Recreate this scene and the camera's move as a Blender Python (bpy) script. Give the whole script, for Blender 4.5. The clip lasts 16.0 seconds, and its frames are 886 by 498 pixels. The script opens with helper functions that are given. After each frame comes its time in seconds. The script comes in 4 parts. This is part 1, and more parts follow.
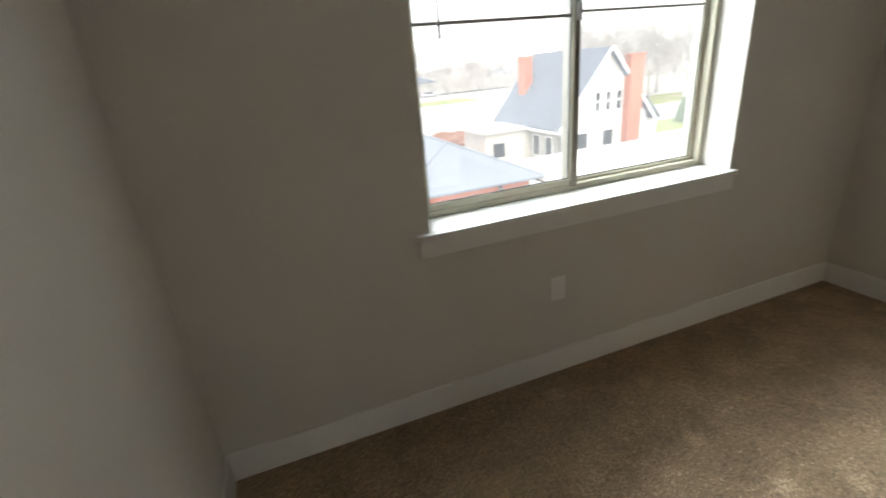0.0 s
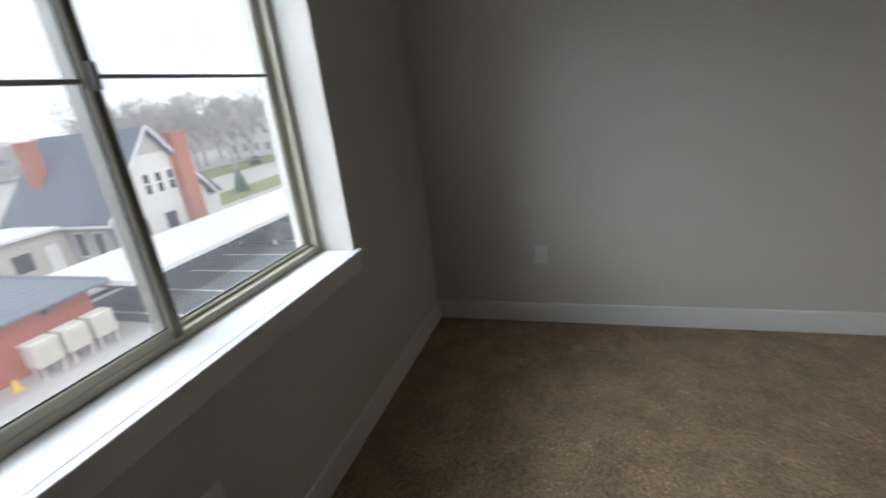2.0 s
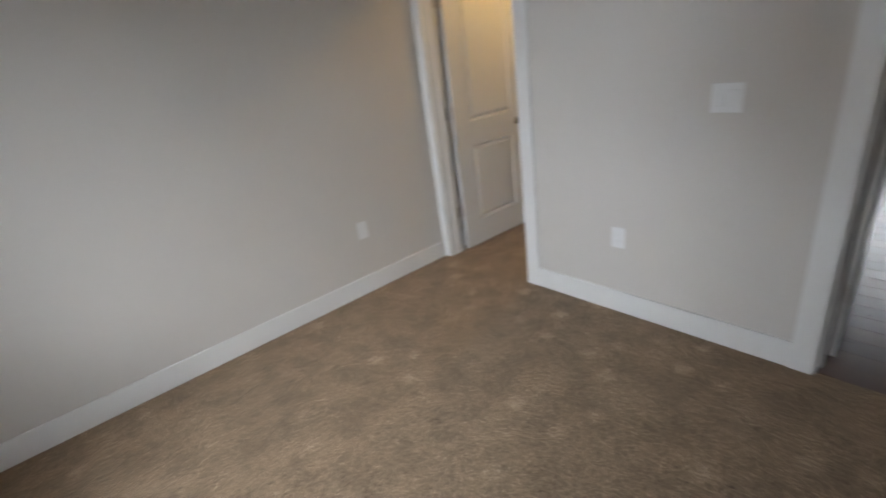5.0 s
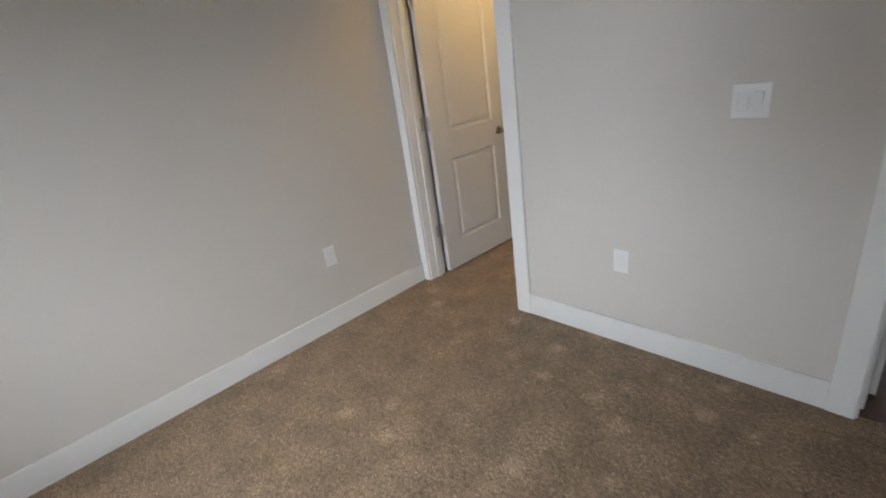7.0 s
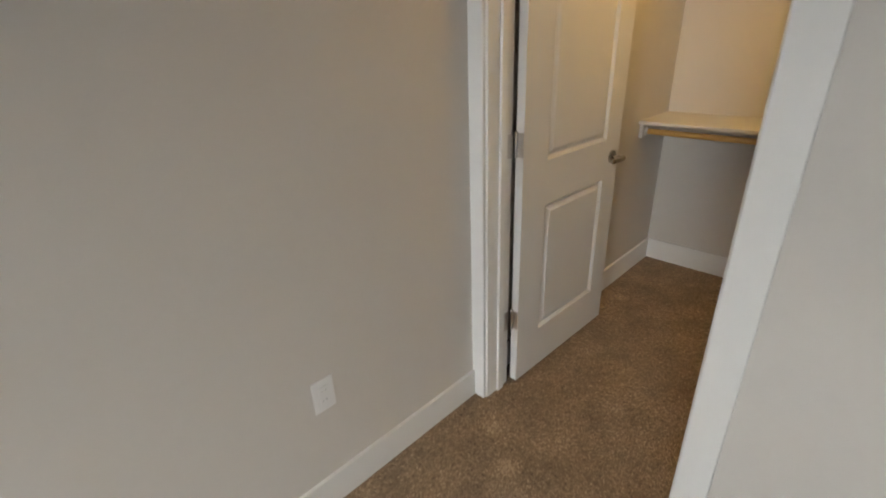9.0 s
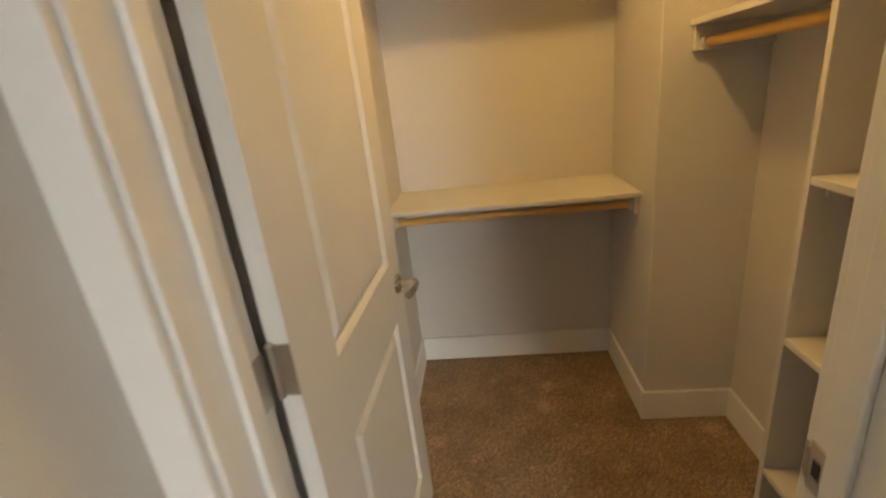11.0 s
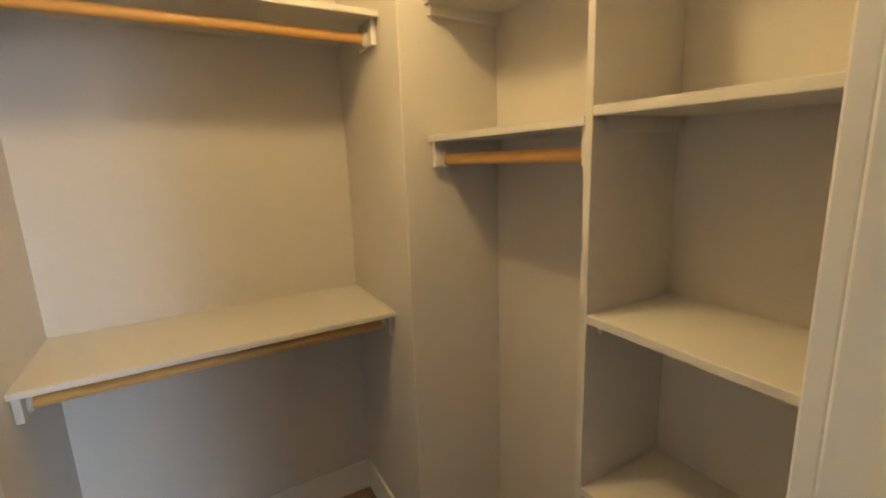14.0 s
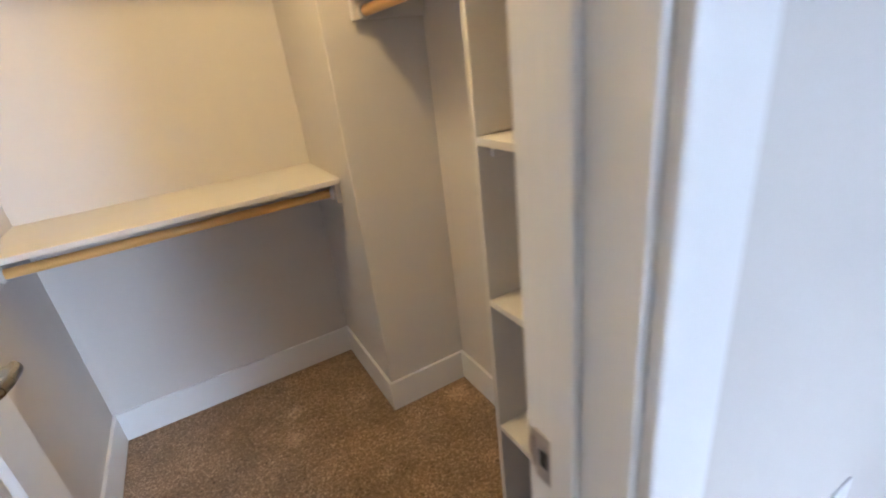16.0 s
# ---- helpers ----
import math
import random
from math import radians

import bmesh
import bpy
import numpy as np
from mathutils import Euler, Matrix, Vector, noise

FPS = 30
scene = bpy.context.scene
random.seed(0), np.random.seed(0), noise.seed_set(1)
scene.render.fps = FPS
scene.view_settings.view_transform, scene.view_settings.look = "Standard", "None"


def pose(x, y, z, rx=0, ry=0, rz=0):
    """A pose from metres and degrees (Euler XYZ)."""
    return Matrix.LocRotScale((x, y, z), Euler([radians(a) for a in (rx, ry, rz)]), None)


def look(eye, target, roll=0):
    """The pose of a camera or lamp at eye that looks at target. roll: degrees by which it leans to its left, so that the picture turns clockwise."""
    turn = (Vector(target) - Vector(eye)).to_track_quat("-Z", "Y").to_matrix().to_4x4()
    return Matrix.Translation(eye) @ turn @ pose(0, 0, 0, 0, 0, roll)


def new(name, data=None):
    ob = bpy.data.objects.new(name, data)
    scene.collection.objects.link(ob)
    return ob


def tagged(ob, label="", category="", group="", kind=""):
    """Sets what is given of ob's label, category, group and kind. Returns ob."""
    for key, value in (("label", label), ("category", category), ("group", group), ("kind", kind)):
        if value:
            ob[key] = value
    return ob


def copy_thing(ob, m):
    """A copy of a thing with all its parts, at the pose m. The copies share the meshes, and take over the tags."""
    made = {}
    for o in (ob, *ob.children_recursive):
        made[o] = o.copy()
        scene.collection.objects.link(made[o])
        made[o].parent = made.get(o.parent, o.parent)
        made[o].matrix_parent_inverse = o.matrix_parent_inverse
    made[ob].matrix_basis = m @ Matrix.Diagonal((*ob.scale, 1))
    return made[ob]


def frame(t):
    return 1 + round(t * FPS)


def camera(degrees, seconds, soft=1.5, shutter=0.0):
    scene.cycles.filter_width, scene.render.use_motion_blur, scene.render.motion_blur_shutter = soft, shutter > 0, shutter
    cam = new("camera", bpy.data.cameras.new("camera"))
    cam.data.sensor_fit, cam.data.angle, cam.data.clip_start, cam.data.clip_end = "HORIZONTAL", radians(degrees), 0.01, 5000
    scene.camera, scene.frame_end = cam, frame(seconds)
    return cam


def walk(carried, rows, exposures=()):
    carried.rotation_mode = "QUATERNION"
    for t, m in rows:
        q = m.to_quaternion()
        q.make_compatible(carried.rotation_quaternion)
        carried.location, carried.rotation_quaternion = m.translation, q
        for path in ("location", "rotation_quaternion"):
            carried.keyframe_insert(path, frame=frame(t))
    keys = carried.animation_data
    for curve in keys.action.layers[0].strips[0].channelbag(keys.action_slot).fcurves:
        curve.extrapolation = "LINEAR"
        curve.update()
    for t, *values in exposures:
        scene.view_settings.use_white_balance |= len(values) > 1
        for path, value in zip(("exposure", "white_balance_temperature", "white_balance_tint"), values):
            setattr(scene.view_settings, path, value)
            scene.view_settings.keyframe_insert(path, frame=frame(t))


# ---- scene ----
cam = camera(88.7, 16.0, soft=1.8, shutter=0.4)
PATH = [
    (0, (-3.107, 1.92, 1.479), (-2.496, 3.669, 0.727), -5.2),
    (0.5, (-2.995, 2.112, 1.448), (-1.986, 3.676, 0.716), -4.5),
    (1, (-2.876, 2.268, 1.466), (-1.545, 3.584, 0.763), -3.8),
    (1.5, (-2.799, 2.408, 1.478), (-1.224, 3.457, 0.832), -4.8),
    (2, (-2.708, 2.497, 1.497), (-0.922, 3.121, 0.847), -6.9),
    (2.5, (-2.633, 2.541, 1.507), (-0.763, 2.619, 0.8), -5.9),
    (3, (-2.636, 2.491, 1.518), (-0.783, 2.265, 0.798), -5.2),
    (3.5, (-2.637, 2.445, 1.503), (-0.825, 1.984, 0.794), -5.6),
    (4, (-2.62, 2.384, 1.525), (-0.913, 1.64, 0.795), -4.8),
    (4.5, (-2.633, 2.305, 1.516), (-1.032, 1.37, 0.768), -5.7),
    (5, (-2.662, 2.196, 1.501), (-1.231, 1.033, 0.727), -7.9),
    (5.2, (-2.68, 2.147, 1.494), (-1.406, 0.821, 0.708), -7.4),
    (7.3, (-2.229, 1.913, 1.458), (-0.842, 0.686, 0.704), -7.9),
    (7.5, (-2.091, 1.861, 1.46), (-0.698, 0.667, 0.665), -7.9),
    (8, (-1.719, 1.628, 1.438), (-0.257, 0.495, 0.677), -4.3),
    (8.2, (-1.602, 1.542, 1.468), (-0.128, 0.439, 0.687), -5.0),
    (10.3, (-0.472, 0.698, 1.472), (0.142, -1.068, 0.749), -5.2),
    (10.5, (-0.455, 0.616, 1.479), (0.035, -1.201, 0.801), -8.2),
    (11, (-0.415, 0.412, 1.486), (-0.211, -1.464, 0.824), -6.5),
    (11.5, (-0.423, 0.23, 1.532), (-0.382, -1.719, 1.082), -2.5),
    (12, (-0.404, 0.073, 1.554), (-0.683, -1.889, 1.28), -0.2),
    (12.5, (-0.372, -0.019, 1.587), (-0.908, -1.94, 1.43), 0.7),
    (13, (-0.397, -0.01, 1.605), (-1.209, -1.835, 1.508), 0.2),
    (13.5, (-0.428, 0.006, 1.585), (-1.356, -1.752, 1.37), -0.8),
    (14, (-0.441, -0.007, 1.557), (-1.399, -1.714, 1.145), -2.0),
    (14.5, (-0.447, -0.022, 1.516), (-1.392, -1.692, 0.952), -2.1),
    (15, (-0.447, -0.033, 1.466), (-1.37, -1.642, 0.718), -1.8),
    (15.5, (-0.47, 0.023, 1.405), (-1.306, -1.582, 0.554), -5.8),
    (16, (-0.58, 0.197, 1.397), (-1.43, -1.43, 0.601), -7.1),
]

EXPOSURES = [(0, 0.88, 6900, 6), (1.0, 0.48, 6600, 7), (2.0, -0.25, 6350, 10), (3.0, 0.0, 6750, 11), (4.0, 0.44, 6600, 12), (5, 0.63, 6500, 13), (7.5, 0.76, 6550, 13), (8.2, 0.60, 6650, 12),
             (10.5, 0.75, 8000, 12), (11.2, 0.92, 8000, 11), (12.5, 0.77, 6900, 9), (13.5, 0.92, 6250, 9), (14.5, 1.18, 5850, 11), (16, 1.66, 5350, 15)]
walk(cam, [(t, look(eye, target, roll)) for t, eye, target, roll in PATH], EXPOSURES)

SKY, SUN, DAY_W, LOW_W, CLOSET_FILL_W, FAR_W = 0.175, 0.9, 1000, 1550, 180, 100
BULB, LAMP = 56.0, (-0.63, -0.86)

# ---- world, sun, large lights ----
world = bpy.data.worlds.new("world")
scene.world = world
world.use_nodes = True
wn, wl = world.node_tree.nodes, world.node_tree.links
wn.clear()
sky = wn.new("ShaderNodeTexSky")
sky.sky_type = "NISHITA"
sky.sun_disc = False
sky.sun_elevation = radians(42)
sky.sun_rotation = radians(200)
sky.air_density, sky.dust_density = 1.0, 4.0
cloud = wn.new("ShaderNodeMix")
cloud.data_type = "RGBA"
cloud.inputs["Factor"].default_value = 0.8
cloud.inputs["B"].default_value = (8.8, 9.0, 9.5, 1)       # cloud cover over the clear sky
back = wn.new("ShaderNodeBackground")
back.inputs["Strength"].default_value = SKY
wout = wn.new("ShaderNodeOutputWorld")
wl.new(sky.outputs[0], cloud.inputs["A"])
wl.new(cloud.outputs["Result"], back.inputs["Color"])
wl.new(back.outputs[0], wout.inputs[0])

sun = new("sun", bpy.data.lights.new("sun", "SUN"))
sun.data.energy, sun.data.angle, sun.data.color = SUN, radians(14), (1.0, 0.97, 0.92)
sun.matrix_world = look((-10, -28, 30), (0, 0, 0))


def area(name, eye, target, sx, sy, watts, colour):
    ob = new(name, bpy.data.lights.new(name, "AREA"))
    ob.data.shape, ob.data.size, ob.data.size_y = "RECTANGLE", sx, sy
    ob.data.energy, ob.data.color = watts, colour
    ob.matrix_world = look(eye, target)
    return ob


# added lamps outdoors, out of view, boost sky light at the two windows: from high up and from low over the street
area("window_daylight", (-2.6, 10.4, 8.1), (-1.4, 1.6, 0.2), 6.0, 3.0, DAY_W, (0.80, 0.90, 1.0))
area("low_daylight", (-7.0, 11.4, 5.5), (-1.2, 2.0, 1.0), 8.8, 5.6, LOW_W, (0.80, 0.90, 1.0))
# two further added lamps aim fill light through the doorway at the closet's back
area("street_daylight", (-4.0, 12.0, 1.7), (-0.3, -1.87, 1.0), 1.6, 3.0, CLOSET_FILL_W, (0.78, 0.88, 1.0))
area("carport_daylight", (-1.5, 12.0, 5.0), (-0.6, -1.8, 0.4), 3.0, 1.0, CLOSET_FILL_W, (0.78, 0.88, 1.0))
area("far_window_daylight", (-2.15, -7.25, 2.55), (-2.15, -4.6, 0.7), 1.4, 1.0, FAR_W, (0.9, 0.95, 1.0))

# ---- materials ----


def mat(name, base, rough=0.6, metal=0.0, spread=0.08, scale=3.0, fine=60.0, fine_spread=0.05, bump=0.1, bump_scale=400.0,
        bump_dist=0.001, tint=None, per_object=0.0, stretch=(1, 1, 1), coat=0.0):
    """Principled surface with broad and fine variation of its colour and a fine relief."""
    m = bpy.data.materials.new(name)
    m.use_nodes = True
    n, l = m.node_tree.nodes, m.node_tree.links
    b = n["Principled BSDF"]
    b.inputs["Metallic"].default_value = metal
    b.inputs["Coat Weight"].default_value, b.inputs["Coat Roughness"].default_value = coat, 0.3
    co = n.new("ShaderNodeTexCoord")
    mp = n.new("ShaderNodeMapping")
    mp.inputs["Scale"].default_value = stretch
    l.new(co.outputs["Object"], mp.inputs[0])

    def cloudy(s, detail):
        t = n.new("ShaderNodeTexNoise")
        t.inputs["Scale"].default_value, t.inputs["Detail"].default_value = s, detail
        l.new(mp.outputs[0], t.inputs["Vector"])
        return t.outputs["Fac"]

    def math_(op, a, b_):
        t = n.new("ShaderNodeMath")
        t.operation = op
        for i, v in enumerate((a, b_)):
            if isinstance(v, (int, float)):
                t.inputs[i].default_value = v
            else:
                l.new(v, t.inputs[i])
        return t.outputs[0]

    broad = math_("MULTIPLY", math_("SUBTRACT", cloudy(scale, 4), 0.5), spread * 2)
    small = math_("MULTIPLY", math_("SUBTRACT", cloudy(fine, 3), 0.5), fine_spread * 2)
    value = math_("ADD", math_("ADD", broad, small), 1.0)
    if per_object:
        oi = n.new("ShaderNodeObjectInfo")
        value = math_("ADD", value, math_("MULTIPLY", math_("SUBTRACT", oi.outputs["Random"], 0.5), per_object * 2))
    hsv = n.new("ShaderNodeHueSaturation")
    hsv.inputs["Color"].default_value = (*base, 1)
    l.new(value, hsv.inputs["Value"])
    colour = hsv.outputs[0]
    if tint:
        mx = n.new("ShaderNodeMix")
        mx.data_type = "RGBA"
        ramp = n.new("ShaderNodeValToRGB")
        ramp.color_ramp.elements[0].position, ramp.color_ramp.elements[1].position = 0.45, 0.62
        l.new(cloudy(scale * 1.7, 5), ramp.inputs[0])
        l.new(ramp.outputs[0], mx.inputs["Factor"])
        l.new(colour, mx.inputs["A"])
        mx.inputs["B"].default_value = (*tint, 1)
        colour = mx.outputs["Result"]
    l.new(colour, b.inputs["Base Color"])
    l.new(math_("ADD", math_("MULTIPLY", math_("SUBTRACT", cloudy(scale * 4, 3), 0.5), 0.16), rough), b.inputs["Roughness"])
    if bump:
        bp = n.new("ShaderNodeBump")
        bp.inputs["Strength"].default_value, bp.inputs["Distance"].default_value = bump, bump_dist
        l.new(cloudy(bump_scale, 3), bp.inputs["Height"])
        l.new(bp.outputs[0], b.inputs["Normal"])
    return m


M_WALL = mat("wall_paint", (0.555, 0.518, 0.470), 0.62, spread=0.025, scale=1.3, fine=40, fine_spread=0.012, bump=0.35, bump_scale=170, bump_dist=0.0012)
M_CEIL = mat("ceiling_paint", (0.74, 0.73, 0.70), 0.8, spread=0.02, bump=0.4, bump_scale=120, bump_dist=0.002)
M_TRIM = mat("trim_paint", (0.69, 0.675, 0.645), 0.36, spread=0.02, scale=2, fine=30, fine_spread=0.012, bump=0.12, bump_scale=90, bump_dist=0.0008)
M_DOOR = mat("door_paint", (0.62, 0.60, 0.565), 0.38, spread=0.02, scale=3, fine=50, fine_spread=0.015, bump=0.2, bump_scale=260, bump_dist=0.0006, stretch=(3, 3, 0.4))
M_SHELF = mat("shelf_paint", (0.585, 0.555, 0.51), 0.42, spread=0.025, scale=2.5, fine=40, fine_spread=0.015, bump=0.15, bump_scale=120, bump_dist=0.0006)
M_ROD = mat("rod_wood", (0.65, 0.36, 0.10), 0.40, spread=0.08, scale=4, fine=26, fine_spread=0.08, bump=0.15, bump_scale=160, bump_dist=0.0005, stretch=(0.35, 1, 3), coat=0.25)
M_NICKEL = mat("satin_nickel", (0.46, 0.44, 0.41), 0.17, metal=1.0, spread=0.05, bump=0.05)
M_HINGE = mat("hinge_nickel", (0.52, 0.49, 0.46), 0.34, metal=1.0, spread=0.08, bump=0.08)
M_DARK = mat("dark_void", (0.015, 0.014, 0.013), 0.8)
M_PLATE = mat("plate_plastic", (0.70, 0.69, 0.67), 0.3, spread=0.01, fine_spread=0.005, bump=0.03)
M_VINYL = mat("tan_vinyl", (0.43, 0.395, 0.305), 0.42, spread=0.04, scale=3, fine=50, fine_spread=0.02, bump=0.05)
# darker copy of the tan vinyl, with backlit shade put into its colour
M_VINYL_SHADE = mat("shaded_vinyl", (0.15, 0.128, 0.095), 0.45, spread=0.05, bump=0.05)
M_GRID = mat("grid_bronze", (0.30, 0.285, 0.27), 0.5, spread=0.05, bump=0.05)
M_GASKET = mat("black_gasket", (0.03, 0.03, 0.03), 0.7)
M_PLANK = mat("dark_oak", (0.080, 0.043, 0.027), 0.30, spread=0.25, scale=3, fine=30, fine_spread=0.25, bump=0.25, bump_scale=60, bump_dist=0.001, per_object=0.3, stretch=(0.35, 5, 5))
M_SLAT = mat("blind_slat", (0.74, 0.72, 0.68), 0.5, spread=0.02)
M_ASPHALT = mat("asphalt", (0.046, 0.054, 0.067), 0.85, spread=0.25, scale=0.35, fine=8, fine_spread=0.15, bump=0.5, bump_scale=60, bump_dist=0.01)
M_GRAVEL = mat("pale_lot", (0.47, 0.445, 0.42), 0.9, spread=0.16, scale=0.035, fine=0.6, fine_spread=0.12, bump=0.5, bump_scale=12, bump_dist=0.02)
M_GRASS = mat("winter_grass", (0.20, 0.24, 0.08), 0.9, spread=0.3, scale=0.12, fine=4, fine_spread=0.3, bump=0.8, bump_scale=25, bump_dist=0.04, tint=(0.28, 0.25, 0.13))
M_LINE = mat("line_paint", (0.72, 0.72, 0.70), 0.7, spread=0.1, scale=2, fine=20, fine_spread=0.12)
M_SHINGLE = mat("slate_shingle", (0.20, 0.22, 0.262), 0.8, spread=0.12, scale=0.6, fine=14, fine_spread=0.16, bump=0.5, bump_scale=30, bump_dist=0.02)
M_HOUSE_ROOF = mat("house_shingle", (0.125, 0.14, 0.178), 0.8, spread=0.16, scale=0.5, fine=9, fine_spread=0.2, bump=0.5, bump_scale=20, bump_dist=0.02)
M_RED = mat("orange_stucco", (0.47, 0.118, 0.062), 0.8, spread=0.08, scale=0.7, fine=12, fine_spread=0.06, bump=0.4, bump_scale=40, bump_dist=0.01)
M_SIDING = mat("white_siding", (0.78, 0.77, 0.74), 0.7, spread=0.05, scale=0.6, fine=8, fine_spread=0.05, bump=0.2, bump_scale=20, bump_dist=0.01)
M_STONE = mat("grey_stone", (0.40, 0.39, 0.36), 0.85, spread=0.2, scale=1.6, fine=6, fine_spread=0.2, bump=0.6, bump_scale=9, bump_dist=0.03)
M_BEIGE = mat("beige_shake", (0.52, 0.49, 0.45), 0.8, spread=0.1, scale=1.0, fine=10, fine_spread=0.12, bump=0.3, bump_scale=18, bump_dist=0.02)
M_BRICK = mat("chimney_brick", (0.43, 0.155, 0.095), 0.85, spread=0.12, scale=1.5, fine=14, fine_spread=0.15, bump=0.5, bump_scale=18, bump_dist=0.02)
M_WHITE = mat("white_metal", (0.80, 0.80, 0.79), 0.5, spread=0.04, scale=0.5, fine=5, fine_spread=0.03, bump=0.05)
M_STEEL = mat("brown_steel", (0.10, 0.075, 0.06), 0.6, spread=0.15, bump=0.1)
M_UNIT = mat("unit_casing", (0.70, 0.67, 0.60), 0.5, spread=0.05, scale=3, bump=0.05)
M_BARK = mat("bare_bark", (0.43, 0.40, 0.385), 0.9, spread=0.25, scale=0.6, fine=6, fine_spread=0.2, bump=0)
M_PINE = mat("pine_green", (0.15, 0.205, 0.13), 0.8, spread=0.3, scale=2, fine=12, fine_spread=0.3, bump=0)
M_SOIL = mat("red_soil", (0.22, 0.095, 0.06), 0.95, spread=0.25, scale=1, fine=6, fine_spread=0.25, bump=0.8, bump_scale=8, bump_dist=0.05)
M_BLUE = mat("blue_paint", (0.03, 0.12, 0.45), 0.5, spread=0.05)
M_YELLOW = mat("yellow_paint", (0.75, 0.48, 0.06), 0.5, spread=0.05)
M_CARDARK = mat("car_dark", (0.02, 0.022, 0.028), 0.25, spread=0.05, bump=0, coat=0.5)
M_CARBLUE = mat("car_blue", (0.05, 0.09, 0.18), 0.25, spread=0.05, bump=0, coat=0.5)
M_CARPALE = mat("car_silver", (0.45, 0.46, 0.47), 0.3, spread=0.05, bump=0, coat=0.5)
M_TYRE = mat("tyre_rubber", (0.02, 0.02, 0.02), 0.85)
M_DARKPANE = mat("dark_pane", (0.03, 0.035, 0.045), 0.08, spread=0.05, bump=0)
M_WANDGREY = mat("wand_grey", (0.22, 0.215, 0.21), 0.4, spread=0.05, bump=0)


def carpet():
    """Cut pile: tufts in the relief, trodden lighter patches, mixed brown and beige yarn."""
    m = bpy.data.materials.new("carpet")
    m.use_nodes = True
    n, l = m.node_tree.nodes, m.node_tree.links
    b = n["Principled BSDF"]
    b.inputs["Roughness"].default_value = 0.95
    b.inputs["Sheen Weight"].default_value = 0.06
    b.inputs["Sheen Roughness"].default_value = 0.6
    co = n.new("ShaderNodeTexCoord")

    def noise_(s, d, rough=0.5):
        t = n.new("ShaderNodeTexNoise")
        t.inputs["Scale"].default_value, t.inputs["Detail"].default_value, t.inputs["Roughness"].default_value = s, d, rough
        l.new(co.outputs["Object"], t.inputs["Vector"])
        return t

    def ramp(src, a, b_, p0, p1):
        r = n.new("ShaderNodeValToRGB")
        e = r.color_ramp.elements
        e[0].position, e[0].color, e[1].position, e[1].color = p0, (*a, 1), p1, (*b_, 1)
        l.new(src, r.inputs[0])
        return r.outputs[0]

    pile = noise_(105, 6, 0.78)
    pile.inputs["Distortion"].default_value = 1.6
    mixed = n.new("ShaderNodeValToRGB")                    # dark, brown and pale beige yarn
    el = mixed.color_ramp.elements
    el[0].position, el[0].color = 0.36, (0.055, 0.033, 0.017, 1)
    el[1].position, el[1].color = 0.65, (0.610, 0.460, 0.315, 1)
    mid = el.new(0.53)
    mid.color = (0.256, 0.170, 0.098, 1)
    l.new(pile.outputs["Fac"], mixed.inputs[0])
    yarn = mixed.outputs[0]
    tread = ramp(noise_(5.5, 3).outputs["Fac"], (0.86, 0.85, 0.84), (1.15, 1.15, 1.15), 0.38, 0.64)
    scuff = n.new("ShaderNodeTexVoronoi")                  # small pale scuffs, scattered
    scuff.inputs["Scale"].default_value = 4.6
    warp = n.new("ShaderNodeMix")
    warp.data_type = "VECTOR"
    warp.inputs["Factor"].default_value = 0.06
    l.new(co.outputs["Object"], warp.inputs["A"])
    l.new(noise_(22, 3, 0.6).outputs["Color"], warp.inputs["B"])
    l.new(warp.outputs["Result"], scuff.inputs["Vector"])
    spots = ramp(scuff.outputs["Distance"], (1.46, 1.52, 1.60), (0.97, 0.97, 0.97), 0.05, 0.25)
    prod = yarn
    for f in (tread, spots):
        mx = n.new("ShaderNodeMix")
        mx.data_type, mx.blend_type = "RGBA", "MULTIPLY"
        mx.inputs["Factor"].default_value = 1
        l.new(prod, mx.inputs["A"])
        l.new(f, mx.inputs["B"])
        prod = mx.outputs["Result"]
    l.new(prod, b.inputs["Base Color"])
    bp = n.new("ShaderNodeBump")
    bp.inputs["Strength"].default_value, bp.inputs["Distance"].default_value = 0.4, 0.004
    l.new(noise_(300, 5, 0.8).outputs["Fac"], bp.inputs["Height"])
    l.new(bp.outputs[0], b.inputs["Normal"])
    return m


M_CARPET = carpet()


def clear_glass(name):
    m = bpy.data.materials.new(name)
    m.use_nodes = True
    b = m.node_tree.nodes["Principled BSDF"]
    b.inputs["Base Color"].default_value = (0.97, 0.985, 0.98, 1)
    b.inputs["Roughness"].default_value = 0.0
    b.inputs["IOR"].default_value = 1.45
    b.inputs["Transmission Weight"].default_value = 1.0
    n, l = m.node_tree.nodes, m.node_tree.links
    veil = n.new("ShaderNodeBsdfTranslucent")              # pale veil mixed into the pane to haze the view outside
    veil.inputs["Color"].default_value = (0.9, 0.9, 0.92, 1)
    veil_noise = n.new("ShaderNodeTexNoise")
    veil_noise.inputs["Scale"].default_value, veil_noise.inputs["Detail"].default_value = 3.0, 4.0
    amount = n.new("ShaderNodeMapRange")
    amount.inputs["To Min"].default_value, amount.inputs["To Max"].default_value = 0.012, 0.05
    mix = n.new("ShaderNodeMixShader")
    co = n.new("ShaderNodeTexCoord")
    l.new(co.outputs["Object"], veil_noise.inputs["Vector"])
    l.new(veil_noise.outputs["Fac"], amount.inputs["Value"])
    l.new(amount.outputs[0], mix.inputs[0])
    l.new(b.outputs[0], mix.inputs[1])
    l.new(veil.outputs[0], mix.inputs[2])
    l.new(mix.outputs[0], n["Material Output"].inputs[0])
    return m


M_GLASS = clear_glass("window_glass")


